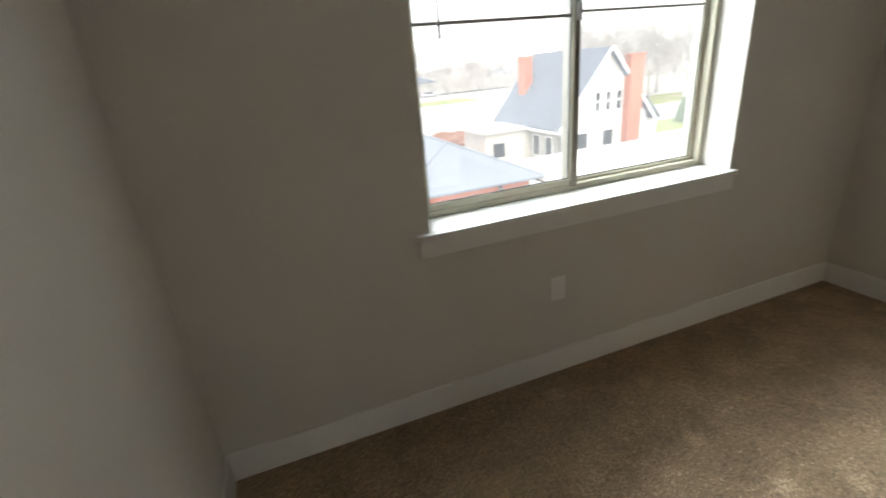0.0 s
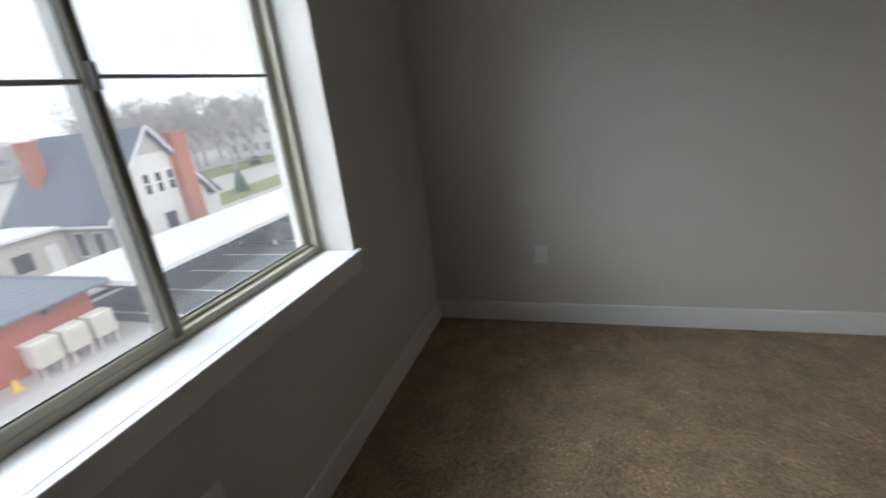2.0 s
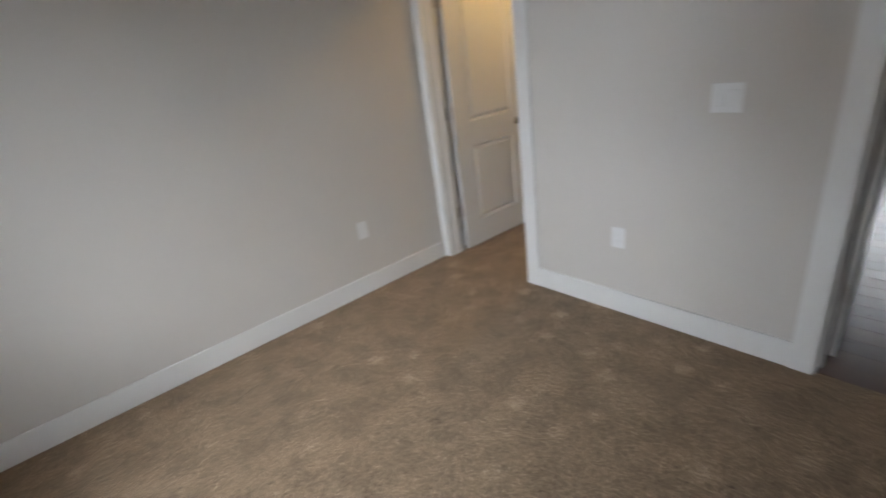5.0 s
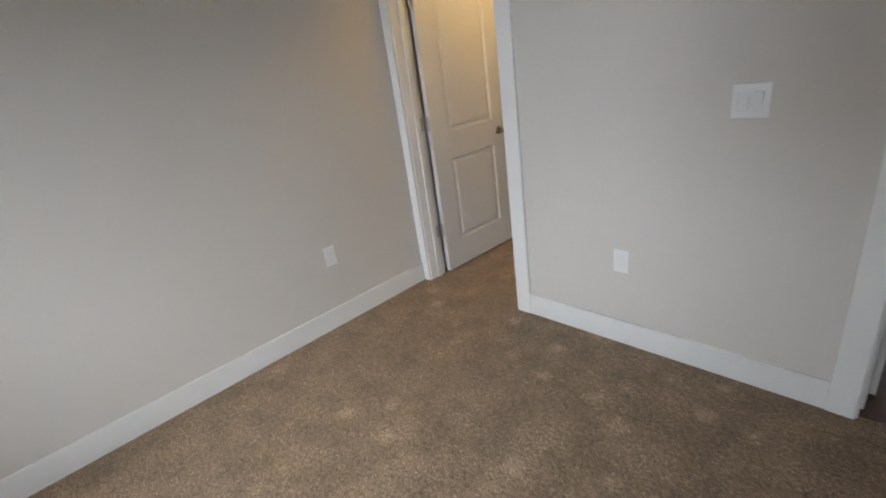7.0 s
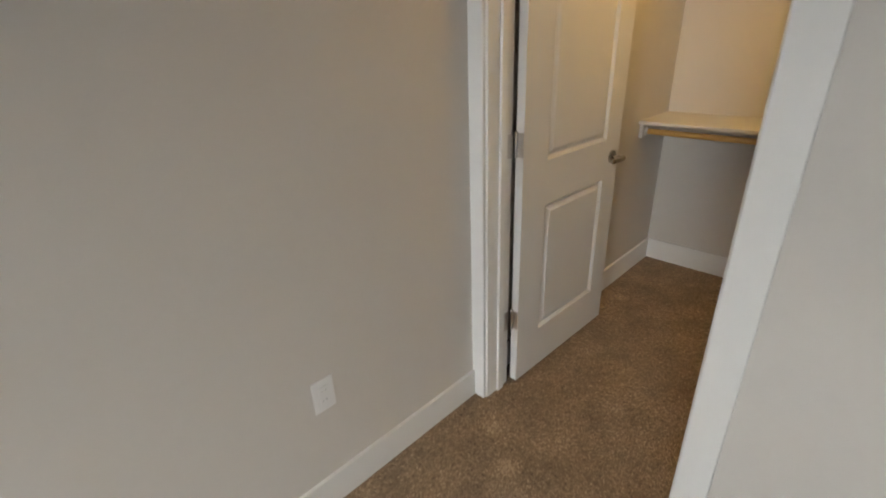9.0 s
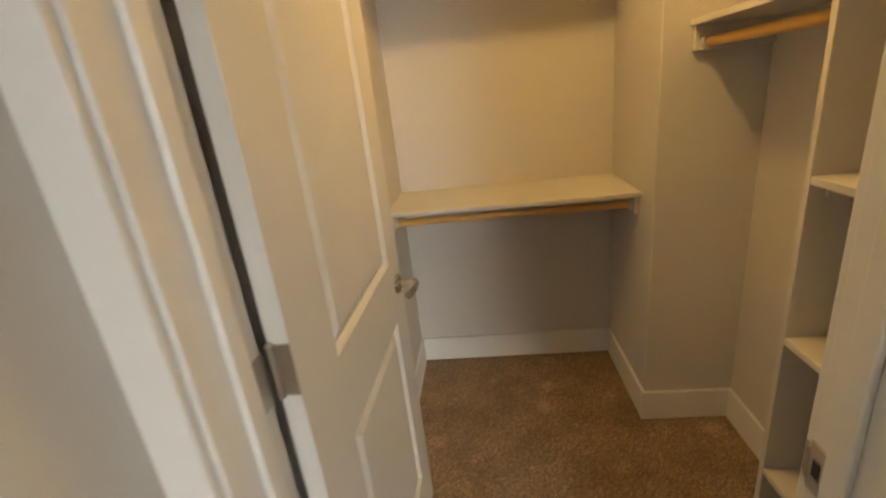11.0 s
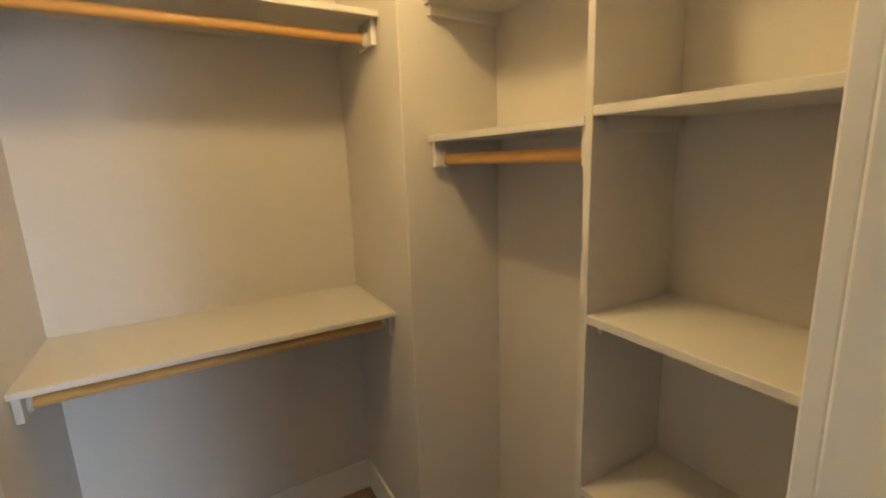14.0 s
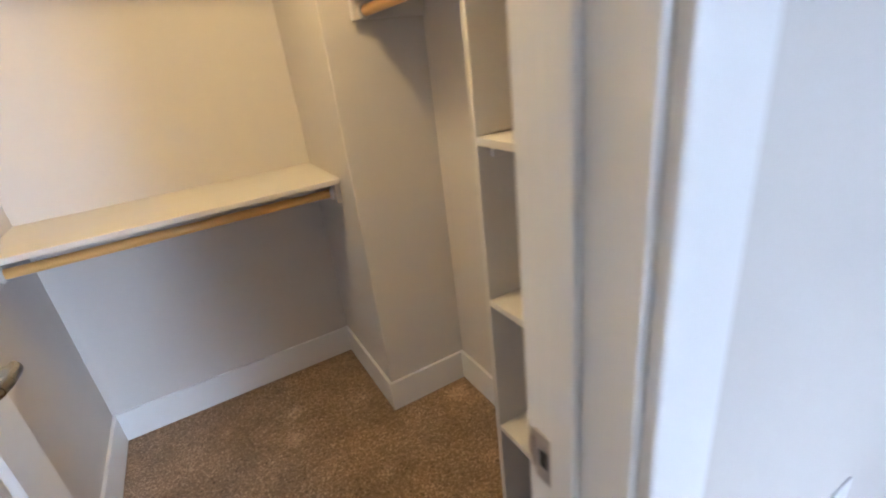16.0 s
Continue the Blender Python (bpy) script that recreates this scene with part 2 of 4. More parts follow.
def lit(name, colour, strength):
    m = bpy.data.materials.new(name)
    m.use_nodes = True
    b = m.node_tree.nodes["Principled BSDF"]
    b.inputs["Base Color"].default_value = (0.9, 0.88, 0.82, 1)
    b.inputs["Emission Color"].default_value = (*colour, 1)
    b.inputs["Emission Strength"].default_value = strength
    return m


# ---- mesh helpers ----


def bx(bm, lo, hi, bev=0.0, seg=1):
    """A box from corner to corner, with its edges rounded by bev."""
    c = [(a + b) / 2 for a, b in zip(lo, hi)]
    s = [abs(b - a) for a, b in zip(lo, hi)]
    made = bmesh.ops.create_cube(bm, size=1, matrix=Matrix.LocRotScale(c, None, s))["verts"]
    if bev:
        edges = list({e for v in made for e in v.link_edges})
        bmesh.ops.bevel(bm, geom=edges, offset=bev, segments=seg, affect="EDGES", profile=0.5)


def rod(bm, a, b, r, r2=None, n=16):
    """A round bar from a to b."""
    a, b = Vector(a), Vector(b)
    d = b - a
    m = Matrix.Translation((a + b) / 2) @ d.to_track_quat("Z", "Y").to_matrix().to_4x4()
    bmesh.ops.create_cone(bm, cap_ends=True, segments=n, radius1=r, radius2=r if r2 is None else r2, depth=d.length, matrix=m)


def boxes(*list_, bev=0.0, seg=1):
    bm = bmesh.new()
    for lo, hi in list_:
        bx(bm, lo, hi, bev, seg)
    return bm


def mesh_of(name, bm, material, smooth=False):
    me = bpy.data.meshes.new(name)
    bm.to_mesh(me)
    bm.free()
    me.materials.append(material)
    if smooth:
        me.shade_smooth()
        me.set_sharp_from_angle(angle=radians(35))
    return me


def part(name, bm, material, parent, label="", smooth=False):
    ob = new(name, mesh_of(name, bm, material, smooth))
    ob.parent = parent
    return tagged(ob, label)


def single(name, bm, material, label="", category="", group="", kind="", smooth=False, at=None):
    ob = new(name, mesh_of(name, bm, material, smooth))
    if at is not None:
        ob.matrix_world = at
    return tagged(ob, label, category, group, kind)


def thing(name, m, label, category, group="", kind=""):
    ob = new(name)
    ob.empty_display_size = 0.1
    ob.matrix_world = m
    return tagged(ob, label, category, group, kind)


# ---- plan ----
EAST, WEST, NORTH = 0.0, -3.53, 3.524
SOUTH_T = 0.138                    # thickness of the wall with the two doors
CEIL = 2.56
OUT_N = 3.83                        # outer face of the window wall
WIN = (-2.599, -0.987, 0.86, 2.26)  # window opening x0, x1, z0, z1
D1 = (-0.851, -0.069)               # closet door opening
D2 = (-3.25, -2.437)                # entry door opening
HEAD = 2.065
CB, CP, CW, CE = -1.872, -1.045, -1.403, 0.014  # closet: back wall, pillar face, niche wall, east wall
PN = -1.312                         # pillar's north face
LIV_S, LIV_W, LIV_E = -6.4, -6.4, -1.50
GROUND = -6.8

# ---- large structure ----
single("floor", boxes(((WEST, -0.02, -0.12), (EAST, NORTH, 0.0)), ((CW - 0.05, CB, -0.12), (CE, -0.02, 0.0))), M_CARPET,
       "brown and beige cut-pile carpet with trodden marks", "carpet", kind="structure")
single("ceiling", boxes(((LIV_W, LIV_S - 0.2, CEIL), (EAST + 0.12, OUT_N, CEIL + 0.12))), M_CEIL, "flat white painted ceiling", "ceiling", kind="structure")
x0, x1, z0, z1 = WIN
single("wall_north", boxes(((WEST - 0.12, NORTH, -0.3), (x0, OUT_N, CEIL)), ((x1, NORTH, -0.3), (EAST + 0.12, OUT_N, CEIL)),
                           ((x0, NORTH, -0.3), (x1, OUT_N, z0 - 0.02)), ((x0, NORTH, z1), (x1, OUT_N, CEIL))), M_WALL,
       "warm grey painted wall around the window", "wall", kind="structure")
single("wall_east", boxes(((EAST, -SOUTH_T, -0.12), (EAST + 0.12, NORTH, CEIL)), ((CE, CB - 0.12, -0.12), (EAST + 0.12, -SOUTH_T, CEIL))), M_WALL, "warm grey painted wall, lightly textured", "wall", kind="structure")
single("wall_west", boxes(((WEST - 0.12, 0.0, -0.12), (WEST, NORTH, CEIL))), M_WALL, "warm grey painted wall, lightly textured", "wall", kind="structure")
J = 0.019
single("wall_south", boxes(((LIV_W, -SOUTH_T, -0.12), (D2[0] - J, 0, CEIL)), ((D2[1] + J, -SOUTH_T, -0.0), (D1[0] - J, 0, CEIL)),
                           ((D1[1] + J, -SOUTH_T, 0.0), (EAST, 0, CEIL)), ((D2[0] - J, -SOUTH_T, HEAD + J), (D2[1] + J, 0, CEIL)),
                           ((D1[0] - J, -SOUTH_T, HEAD + J), (D1[1] + J, 0, CEIL))), M_WALL,
       "warm grey painted wall with two doorways", "wall", kind="structure")
single("wall_closet_back", boxes(((CP, CB - 0.12, -0.12), (CE, CB, CEIL))), M_WALL, "warm grey painted closet wall behind the shelves", "wall", kind="structure")
single("wall_closet_pillar", boxes(((CW - 0.1, CB - 0.12, -0.12), (CP, PN, CEIL)), bev=0.003), M_WALL, "warm grey boxed-out corner in the closet", "wall", kind="structure")
single("wall_closet_west", boxes(((LIV_E, PN, -0.12), (CW, -SOUTH_T, CEIL))), M_WALL, "warm grey painted closet wall", "wall", kind="structure")
# living room beyond the entry door
FW = (-2.69, -1.64, 0.86, 2.1)
single("wall_far_south", boxes(((LIV_W, LIV_S - 0.2, -0.3), (FW[0], LIV_S, CEIL)), ((FW[1], LIV_S - 0.2, -0.3), (LIV_E + 0.2, LIV_S, CEIL)),
                               ((FW[0], LIV_S - 0.2, -0.3), (FW[1], LIV_S, FW[2])), ((FW[0], LIV_S - 0.2, FW[3]), (FW[1], LIV_S, CEIL))), M_WALL,
       "beige painted far wall with a window", "wall", kind="structure")
single("wall_far_west", boxes(((LIV_W - 0.12, LIV_S - 0.2, -0.3), (LIV_W, 0, CEIL))), M_WALL, "beige painted wall", "wall", kind="structure")
single("wall_far_east", boxes(((LIV_E, LIV_S, -0.12), (LIV_E + 0.12, CB - 0.12, CEIL)), ((LIV_E, CB - 0.12, -0.12), (CW - 0.1, PN, CEIL))), M_WALL, "beige painted wall", "wall", kind="structure")
# unseen stub, added to keep light out of the gap beside the door
single("wall_hall", boxes(((-2.40, -1.2, -0.12), (-2.28, -SOUTH_T, CEIL))), M_WALL, "unseen short beige wall added behind the open entry door to darken its gap", "wall", kind="structure")
wood_floor = single("floor_wood", boxes(((LIV_W, LIV_S, -0.12), (LIV_E, -SOUTH_T, -0.016)), ((D2[0], -SOUTH_T, -0.12), (D2[1], -0.02, -0.016))), M_DARK,
                    "dark stained hardwood strip floor", "wood floor", kind="structure")


def baseboard(a, b, side, h=0.134, t=0.014):
    """A board along the wall from a to b; side is the unit vector into the room."""
    a, b, s = Vector((*a, 0)), Vector((*b, 0)), Vector((*side, 0)) * t
    p, q = [min(v) for v in zip(a, b, a + s, b + s)], [max(v) for v in zip(a, b, a + s, b + s)]
    single("baseboard", boxes(((p[0], p[1], 0.002), (q[0], q[1], h)), bev=0.003, seg=2), M_TRIM, "white painted flat baseboard", "baseboard", kind="structure")


baseboard((EAST, 0.019), (EAST, NORTH - 0.014), (-1, 0))
baseboard((WEST, NORTH), (EAST, NORTH), (0, -1))
baseboard((WEST, 0.0), (WEST, NORTH - 0.014), (1, 0))
baseboard((D2[1] + 0.098, 0), (D1[0] - 0.101, 0), (0, 1))
baseboard((CE, -SOUTH_T), (CE, CB + 0.014), (-1, 0), h=0.143)
baseboard((CP, CB), (CE, CB), (0, 1), h=0.143)
baseboard((CP, CB + 0.014), (CP, PN), (1, 0), h=0.143)
baseboard((CW + 0.014, PN), (CP + 0.014, PN), (0, 1), h=0.143)
baseboard((CW, -0.664), (CW, PN), (1, 0), h=0.143)
baseboard((LIV_W, LIV_S), (LIV_E, LIV_S), (0, 1), h=0.14)
baseboard((LIV_E, LIV_S + 0.014), (LIV_E, -SOUTH_T), (-1, 0), h=0.14)


def doorway(label, xa, xb, wide_l, wide_r, strike_on_left):
    """Jambs, stops and casings of an opening in the south wall, from xa (west) to xb (east)."""
    d = thing("door_frame", pose((xa + xb) / 2, 0, 0), label, "door frame", kind="structure")
    w = (xb - xa) / 2
    y1, y0 = 0.0015, -SOUTH_T - 0.0015
    for s in (-1, 1):
        lo, hi = sorted((s * w, s * (w + J)))
        part("jamb", boxes(((lo, y0, 0.001), (hi, y1, HEAD + J)), bev=0.003, seg=2), M_TRIM, d)
        lo, hi = sorted((s * w, s * (w - 0.011)))
        part("door_stop", boxes(((lo, -0.100, 0.002), (hi, -0.062, HEAD)), bev=0.003, seg=2), M_TRIM, d)
        cw = wide_l if s < 0 else wide_r
        lo, hi = sorted((s * (w + 0.007), s * (w + 0.007 + cw)))
        part("casing", boxes(((lo, 0.002, 0.002), (hi, 0.0185, HEAD + 0.007)), bev=0.003, seg=2), M_TRIM, d)
        if s < 0 or wide_r > 0.08:
            part("casing", boxes(((lo, -SOUTH_T - 0.0225, 0.002), (hi, -SOUTH_T - 0.002, HEAD + 0.007)), bev=0.003, seg=2), M_TRIM, d)
    part("head_jamb", boxes(((-w, y0, HEAD), (w, y1, HEAD + J)), bev=0.0012), M_TRIM, d)
    part("head_casing", boxes(((-w - 0.007 - wide_l, 0.002, HEAD + 0.008), (w + 0.007 + wide_r, 0.0195, HEAD + 0.095)), bev=0.003, seg=2), M_TRIM, d)
    part("head_casing", boxes(((-w - 0.007 - wide_l, -SOUTH_T - 0.0235, HEAD + 0.008), (w + 0.007 + wide_r, -SOUTH_T - 0.002, HEAD + 0.095)), bev=0.003, seg=2), M_TRIM, d)
    part("head_stop", boxes(((-w + 0.011, -0.100, HEAD - 0.011), (w - 0.011, -0.062, HEAD)), bev=0.003), M_TRIM, d)
    if strike_on_left:
        bm = boxes(((-w - 0.001, -0.137, 0.882), (-w + 0.0022, -0.106, 0.962)), bev=0.001)
        st = part("strike_plate", bm, M_HINGE, d, "satin nickel strike plate")
        part("latch_hole", boxes(((-w + 0.0005, -0.128, 0.908), (-w + 0.0028, -0.114, 0.936))), M_DARK, st)
        bm = bmesh.new()                                   # lip that curls round the edge of the jamb
        for k in range(5):
            a0, a1 = radians(18 * k), radians(18 * (k + 1))
            y0_, y1_ = -0.136 - 0.022 * math.sin(a0), -0.136 - 0.022 * math.sin(a1)
            x0_, x1_ = -w + 0.0022 - 0.022 * (1 - math.cos(a0)), -w + 0.0022 - 0.022 * (1 - math.cos(a1))
            zs_ = (0.898 + 0.0015 * k, 0.948 - 0.0015 * k)
            vs_ = [bm.verts.new(p) for p in ((x0_, y0_, zs_[0]), (x1_, y1_, zs_[0]), (x1_, y1_, zs_[1]), (x0_, y0_, zs_[1]))]
            bm.faces.new(vs_)
        bmesh.ops.remove_doubles(bm, verts=bm.verts, dist=0.0002)
        bmesh.ops.solidify(bm, geom=bm.faces[:], thickness=0.0016)
        bmesh.ops.recalc_face_normals(bm, faces=bm.faces)
        part("lip", bm, M_HINGE, st)
    return d


doorway("white painted closet door frame with flat casing", D1[0], D1[1], 0.094, 0.066, True)
doorway("white painted entry door frame with flat casing", D2[0], D2[1], 0.09, 0.09, False)


# ---- doors ----


def ring_panel(xa, xb, za, zb, face, inward):
    """Moulded door panel: a groove that falls from the face, and a raised field."""
    bm = bmesh.new()
    rows = ((0.0, 0.0), (0.004, 0.0035), (0.012, 0.0125), (0.019, 0.0130), (0.034, 0.0045), (0.040, 0.0025))
    loops = []
    for inset, depth in rows:
        y = face + inward * depth
        loops.append([bm.verts.new(p) for p in ((xa + inset, y, za + inset), (xb - inset, y, za + inset), (xb - inset, y, zb - inset), (xa + inset, y, zb - inset))])
    for a, b in zip(loops, loops[1:]):
        for i in range(4):
            bm.faces.new((a[i], a[(i + 1) % 4], b[(i + 1) % 4], b[i]))
    bm.faces.new(loops[-1])
    bmesh.ops.recalc_face_normals(bm, faces=bm.faces)
    if bm.faces[-1:] and sum(f.normal.y for f in bm.faces) * inward > 0:
        bmesh.ops.reverse_faces(bm, faces=bm.faces)
    return bm


def lever(parent, x, z, face, out, toward):
    """Round rose, neck and a lever bent back to point along the door."""
    bm = bmesh.new()
    rod(bm, (x, face, z), (x, face + out * 0.009, z), 0.031, 0.029, 28)
    rod(bm, (x, face + out * 0.009, z), (x, face + out * 0.013, z), 0.023, 0.018, 28)
    handle = part("lever_handle", bm, M_NICKEL, parent, "satin nickel lever handle", True)
    bm = bmesh.new()
    rod(bm, (x, face + out * 0.012, z), (x, face + out * 0.058, z), 0.0105, 0.0095, 20)
    part("neck", bm, M_NICKEL, handle, smooth=True)
    bm = bmesh.new()
    pts = [(0.010, 0.055), (0.0, 0.061), (-0.018, 0.063), (-0.05, 0.061), (-0.080, 0.055), (-0.090, 0.050)]
    for (u, v), (u2, v2) in zip(pts, pts[1:]):
        rod(bm, (x - toward * u, face + out * v, z), (x - toward * u2, face + out * v2, z), 0.0095, 0.0092, 16)
    for v in bm.verts:
        v.co.z = z + (v.co.z - z) * 1.25
    part("grip", bm, M_NICKEL, handle, smooth=True)


def panel_door(name, label, m, width, height, panels, lever_z, hinges):
    """Two-panel door: hinge edge at the origin, slab along +x, faces at y 0 and 0.035."""
    T = 0.035
    d = thing(name, m, label, "door", kind="structure")
    st = 0.160
    za, zb, zc, zd = panels
    for nm, lo, hi in (("stile", (0, 0, 0.018), (st, T, height)), ("stile", (width - st + 0.03, 0, 0.018), (width, T, height)),
                       ("rail", (st, 0, 0.018), (width - st + 0.03, T, za)), ("rail", (st, 0, zb), (width - st + 0.03, T, zc)), ("rail", (st, 0, zd), (width - st + 0.03, T, height))):
        part(nm, boxes((lo, hi)), M_DOOR, d)
    for lo, hi in ((za, zb), (zc, zd)):
        for face, inward in ((0.0, 1), (T, -1)):
            part("panel", ring_panel(st, width - st + 0.03, lo, hi, face, inward), M_DOOR, d)
    for face, out in ((0.0, -1), (T, 1)):
        lever(d, width - 0.066, lever_z, face, out, -1)
    part("latch", boxes(((width - 0.0005, 0.006, lever_z - 0.028), (width + 0.0015, 0.029, lever_z + 0.028)), ((width, 0.012, lever_z - 0.008), (width + 0.009, 0.023, lever_z + 0.008)), bev=0.0006), M_NICKEL, d)
    for z in hinges:
        bm = boxes(((-0.0022, 0.000, z - 0.045), (0.0004, 0.032, z + 0.045)), bev=0.0008)
        h = part("hinge", bm, M_HINGE, d, "satin nickel butt hinge")
        bm = bmesh.new()
        rod(bm, (-0.007, 0.030, z - 0.046), (-0.007, 0.030, z + 0.046), 0.0062, n=14)
        rod(bm, (-0.007, 0.030, z + 0.046), (-0.007, 0.030, z + 0.051), 0.0075, 0.004, 14)
        part("barrel", bm, M_HINGE, h, smooth=True)
        part("jamb_leaf", boxes(((-0.008, 0.0265, z - 0.045), (0.030 - 0.008, 0.0285, z + 0.045)), bev=0.0006), M_HINGE, h)
    return d


panel_door("door_closet", "open white two-panel closet door with nickel lever", pose(-0.107, -0.160, 0, 0, 0, -91.3), 0.758, 2.045,
           (0.228, 0.838, 1.025, 1.90), 0.938, (0.345, 1.108, 1.855))
panel_door("door_entry", "open white two-panel entry door with nickel lever", pose(-2.472, -0.160, 0, 0, 0, -87.0), 0.805, 2.045,
           (0.228, 0.838, 1.025, 1.90), 0.938, (0.345, 1.108, 1.855))
# dark strip added on the jamb in place of the gap's shade
single("door_seal", boxes(((D2[1] - 0.013, -0.1375, 0.004), (D2[1] - 0.0005, -0.1005, HEAD - 0.014)), bev=0.002), M_STEEL, "dark brown strip standing in for the shaded gap at the entry door jamb", "door seal", kind="structure")

# jamb side leaves of the hinges
for jx in (D1[1], D2[1]):
    for z in (0.345, 1.108, 1.855):
        single("hinge_leaf", boxes(((jx - 0.0022, -0.138, z - 0.045), (jx + 0.0005, -0.102, z + 0.045)), bev=0.0008), M_HINGE,
               "satin nickel hinge leaf on the jamb", "hinge", "hinge leaves on the jambs")

# ---- bedroom window ----
wnd = thing("window_1", pose(0, NORTH, 0), "tan vinyl two-sash sliding window with dark grid bars", "window", kind="structure")
FY = 0.165                              # inner face of the frame behind the wall face
x0, x1, z0, z1 = WIN
zs = 0.870                              # top of the stool


def frame_bm(xa, xb, za, zb, y0, y1, w, bev=0.003):
    return boxes(((xa, y0, za), (xa + w, y1, zb)), ((xb - w, y0, za), (xb, y1, zb)), ((xa + w, y0, za), (xb - w, y1, za + w)), ((xa + w, y0, zb - w), (xb - w, y1, zb)), bev=bev)


part("window_frame", frame_bm(x0, x1, zs, z1, FY, FY + 0.085, 0.030), M_VINYL, wnd)
part("track", boxes(((x0 + 0.03, FY + 0.030, zs + 0.03), (x1 - 0.03, FY + 0.036, zs + 0.042)), ((x0 + 0.03, FY + 0.05, zs + 0.03), (x1 - 0.03, FY + 0.055, zs + 0.038)), bev=0.001), M_VINYL, wnd)
XM = -1.80
part("sash", frame_bm(x0 + 0.026, XM + 0.022, zs + 0.014, z1 - 0.02, FY + 0.004, FY + 0.034, 0.043), M_VINYL, wnd, "inner sliding sash")
part("sash", frame_bm(XM - 0.014, x1 - 0.022, zs + 0.012, z1 - 0.02, FY + 0.040, FY + 0.070, 0.032), M_VINYL, wnd, "outer sash")
# backlit shade on the meeting stile is given by the darker vinyl
part("meeting_rail", boxes(((XM - 0.018, FY - 0.006, zs + 0.02), (XM + 0.014, FY + 0.004, z1 - 0.02)), bev=0.003), M_VINYL_SHADE, wnd, "tan vinyl meeting stile, coloured dark for its backlit shade")
# dark strips added over sash sides that daylight would make too bright
part("interlock", boxes(((XM - 0.0250, FY + 0.0225, zs + 0.03), (XM - 0.0212, FY + 0.0346, z1 - 0.03)), ((XM - 0.0250, FY + 0.0352, zs + 0.03), (XM - 0.0142, FY + 0.0708, z1 - 0.03)), bev=0.0008), M_VINYL_SHADE, wnd)
part("sash_lock", boxes(((XM - 0.010, FY - 0.018, 1.60), (XM + 0.014, FY - 0.006, 1.67)), bev=0.004), M_GRID, wnd)
for xa, xb, y in ((x0 + 0.069, XM - 0.021, FY + 0.019), (XM - 0.003, x1 - 0.054, FY + 0.055)):
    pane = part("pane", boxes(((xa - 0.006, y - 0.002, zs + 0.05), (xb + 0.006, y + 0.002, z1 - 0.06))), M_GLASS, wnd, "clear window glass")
    pane.visible_shadow = False
    part("gasket", frame_bm(xa, xb, zs + 0.056 if xa < -2 else zs + 0.044, z1 - 0.063, y - 0.007, y - 0.0025, 0.005, bev=0.0), M_GASKET, wnd)
    gh, gz = (0.007, 1.623) if xa < -2 else (0.006, 1.640)
    part("grid_bar", boxes(((xa + 0.001, y - 0.012, gz - gh), (xb - 0.001, y - 0.003, gz + gh)), bev=0.002), M_GRID, wnd)
single("window_stool", boxes(((-2.661, NORTH - 0.034, 0.846), (-0.963, NORTH - 0.0005, zs)), ((x0 + 0.001, NORTH - 0.0005, 0.846), (x1 - 0.001, NORTH + FY + 0.02, zs)), bev=0.004, seg=2), M_TRIM,
       "white painted window stool board", "window sill", kind="structure")
single("window_apron", boxes(((-2.641, NORTH - 0.019, 0.772), (-0.976, NORTH - 0.0005, 0.846)), bev=0.003, seg=2), M_TRIM, "white painted apron board under the window", "window trim", kind="structure")
for xa, xb in ((x0 - 0.0, x0 + 0.004), (x1 - 0.004, x1)):
    single("window_reveal", boxes(((xa, NORTH + 0.001, zs + 0.001), (xb, NORTH + FY, z1))), M_WALL, "warm grey painted window reveal", "window trim", kind="structure")

bm = bmesh.new()
rod(bm, (-2.432, NORTH + 0.150, 1.572), (-2.432, NORTH + 0.150, 2.22), 0.0052, n=10)
rod(bm, (-2.432, NORTH + 0.150, 1.567), (-2.432, NORTH + 0.150, 1.642), 0.0068, 0.0058, 10)
rod(bm, (-2.432, NORTH + 0.150, 2.21), (-2.432, NORTH + 0.150, z1), 0.003, n=8)
single("blind_wand", bm, M_WANDGREY, "thin grey blind wand hanging in the window", "blind wand", smooth=True)


# ---- wall plates ----


def receptacle(m):
    o = thing("wall_outlet", m, "white duplex outlet plate on the wall", "outlet", "outlets in the bedroom")
    part("cover_plate", boxes(((-0.038, -0.006, -0.060), (0.038, -0.0002, 0.060)), bev=0.0025, seg=2), M_PLATE, o)
    s = part("socket", boxes(((-0.0167, -0.0072, -0.0335), (0.0167, -0.0055, 0.0335)), bev=0.0012, seg=2), M_PLATE, o)
    for dz in (-0.017, 0.017):
        part("slots", boxes(((-0.0066, -0.0075, dz - 0.0035), (-0.0056, -0.0070, dz + 0.0035)), ((0.0056, -0.0075, dz - 0.003), (0.0066, -0.0070, dz + 0.003))), M_DARK, s)
    return o


# the plate's front is local -y
first = receptacle(pose(EAST, 2.798, 0.470, 0, 0, -90))
for m in (pose(EAST, 0.727, 0.470, 0, 0, -90), pose(-1.997, NORTH, 0.468, 0, 0, 0), pose(-1.50, 0, 0.465, 0, 0, 180)):
    copy_thing(first, m)

sw = thing("light_switch", pose(-1.965, 0, 1.195, 0, 0, 180), "white two-gang rocker switch plate", "light switch")
part("cover_plate", boxes(((-0.060, -0.006, -0.060), (0.060, -0.0002, 0.060)), bev=0.0025, seg=2), M_PLATE, sw)
for dx in (-0.023, 0.023):
    bm = boxes(((dx - 0.0165, -0.009, -0.033), (dx + 0.0165, -0.0055, 0.033)), bev=0.002)
    for v in bm.verts:
        if v.co.y < -0.0075:
            v.co.y += 0.0045 * (v.co.z / 0.033) * (1 if dx < 0 else -1)
    part("rocker", bm, M_PLATE, sw)

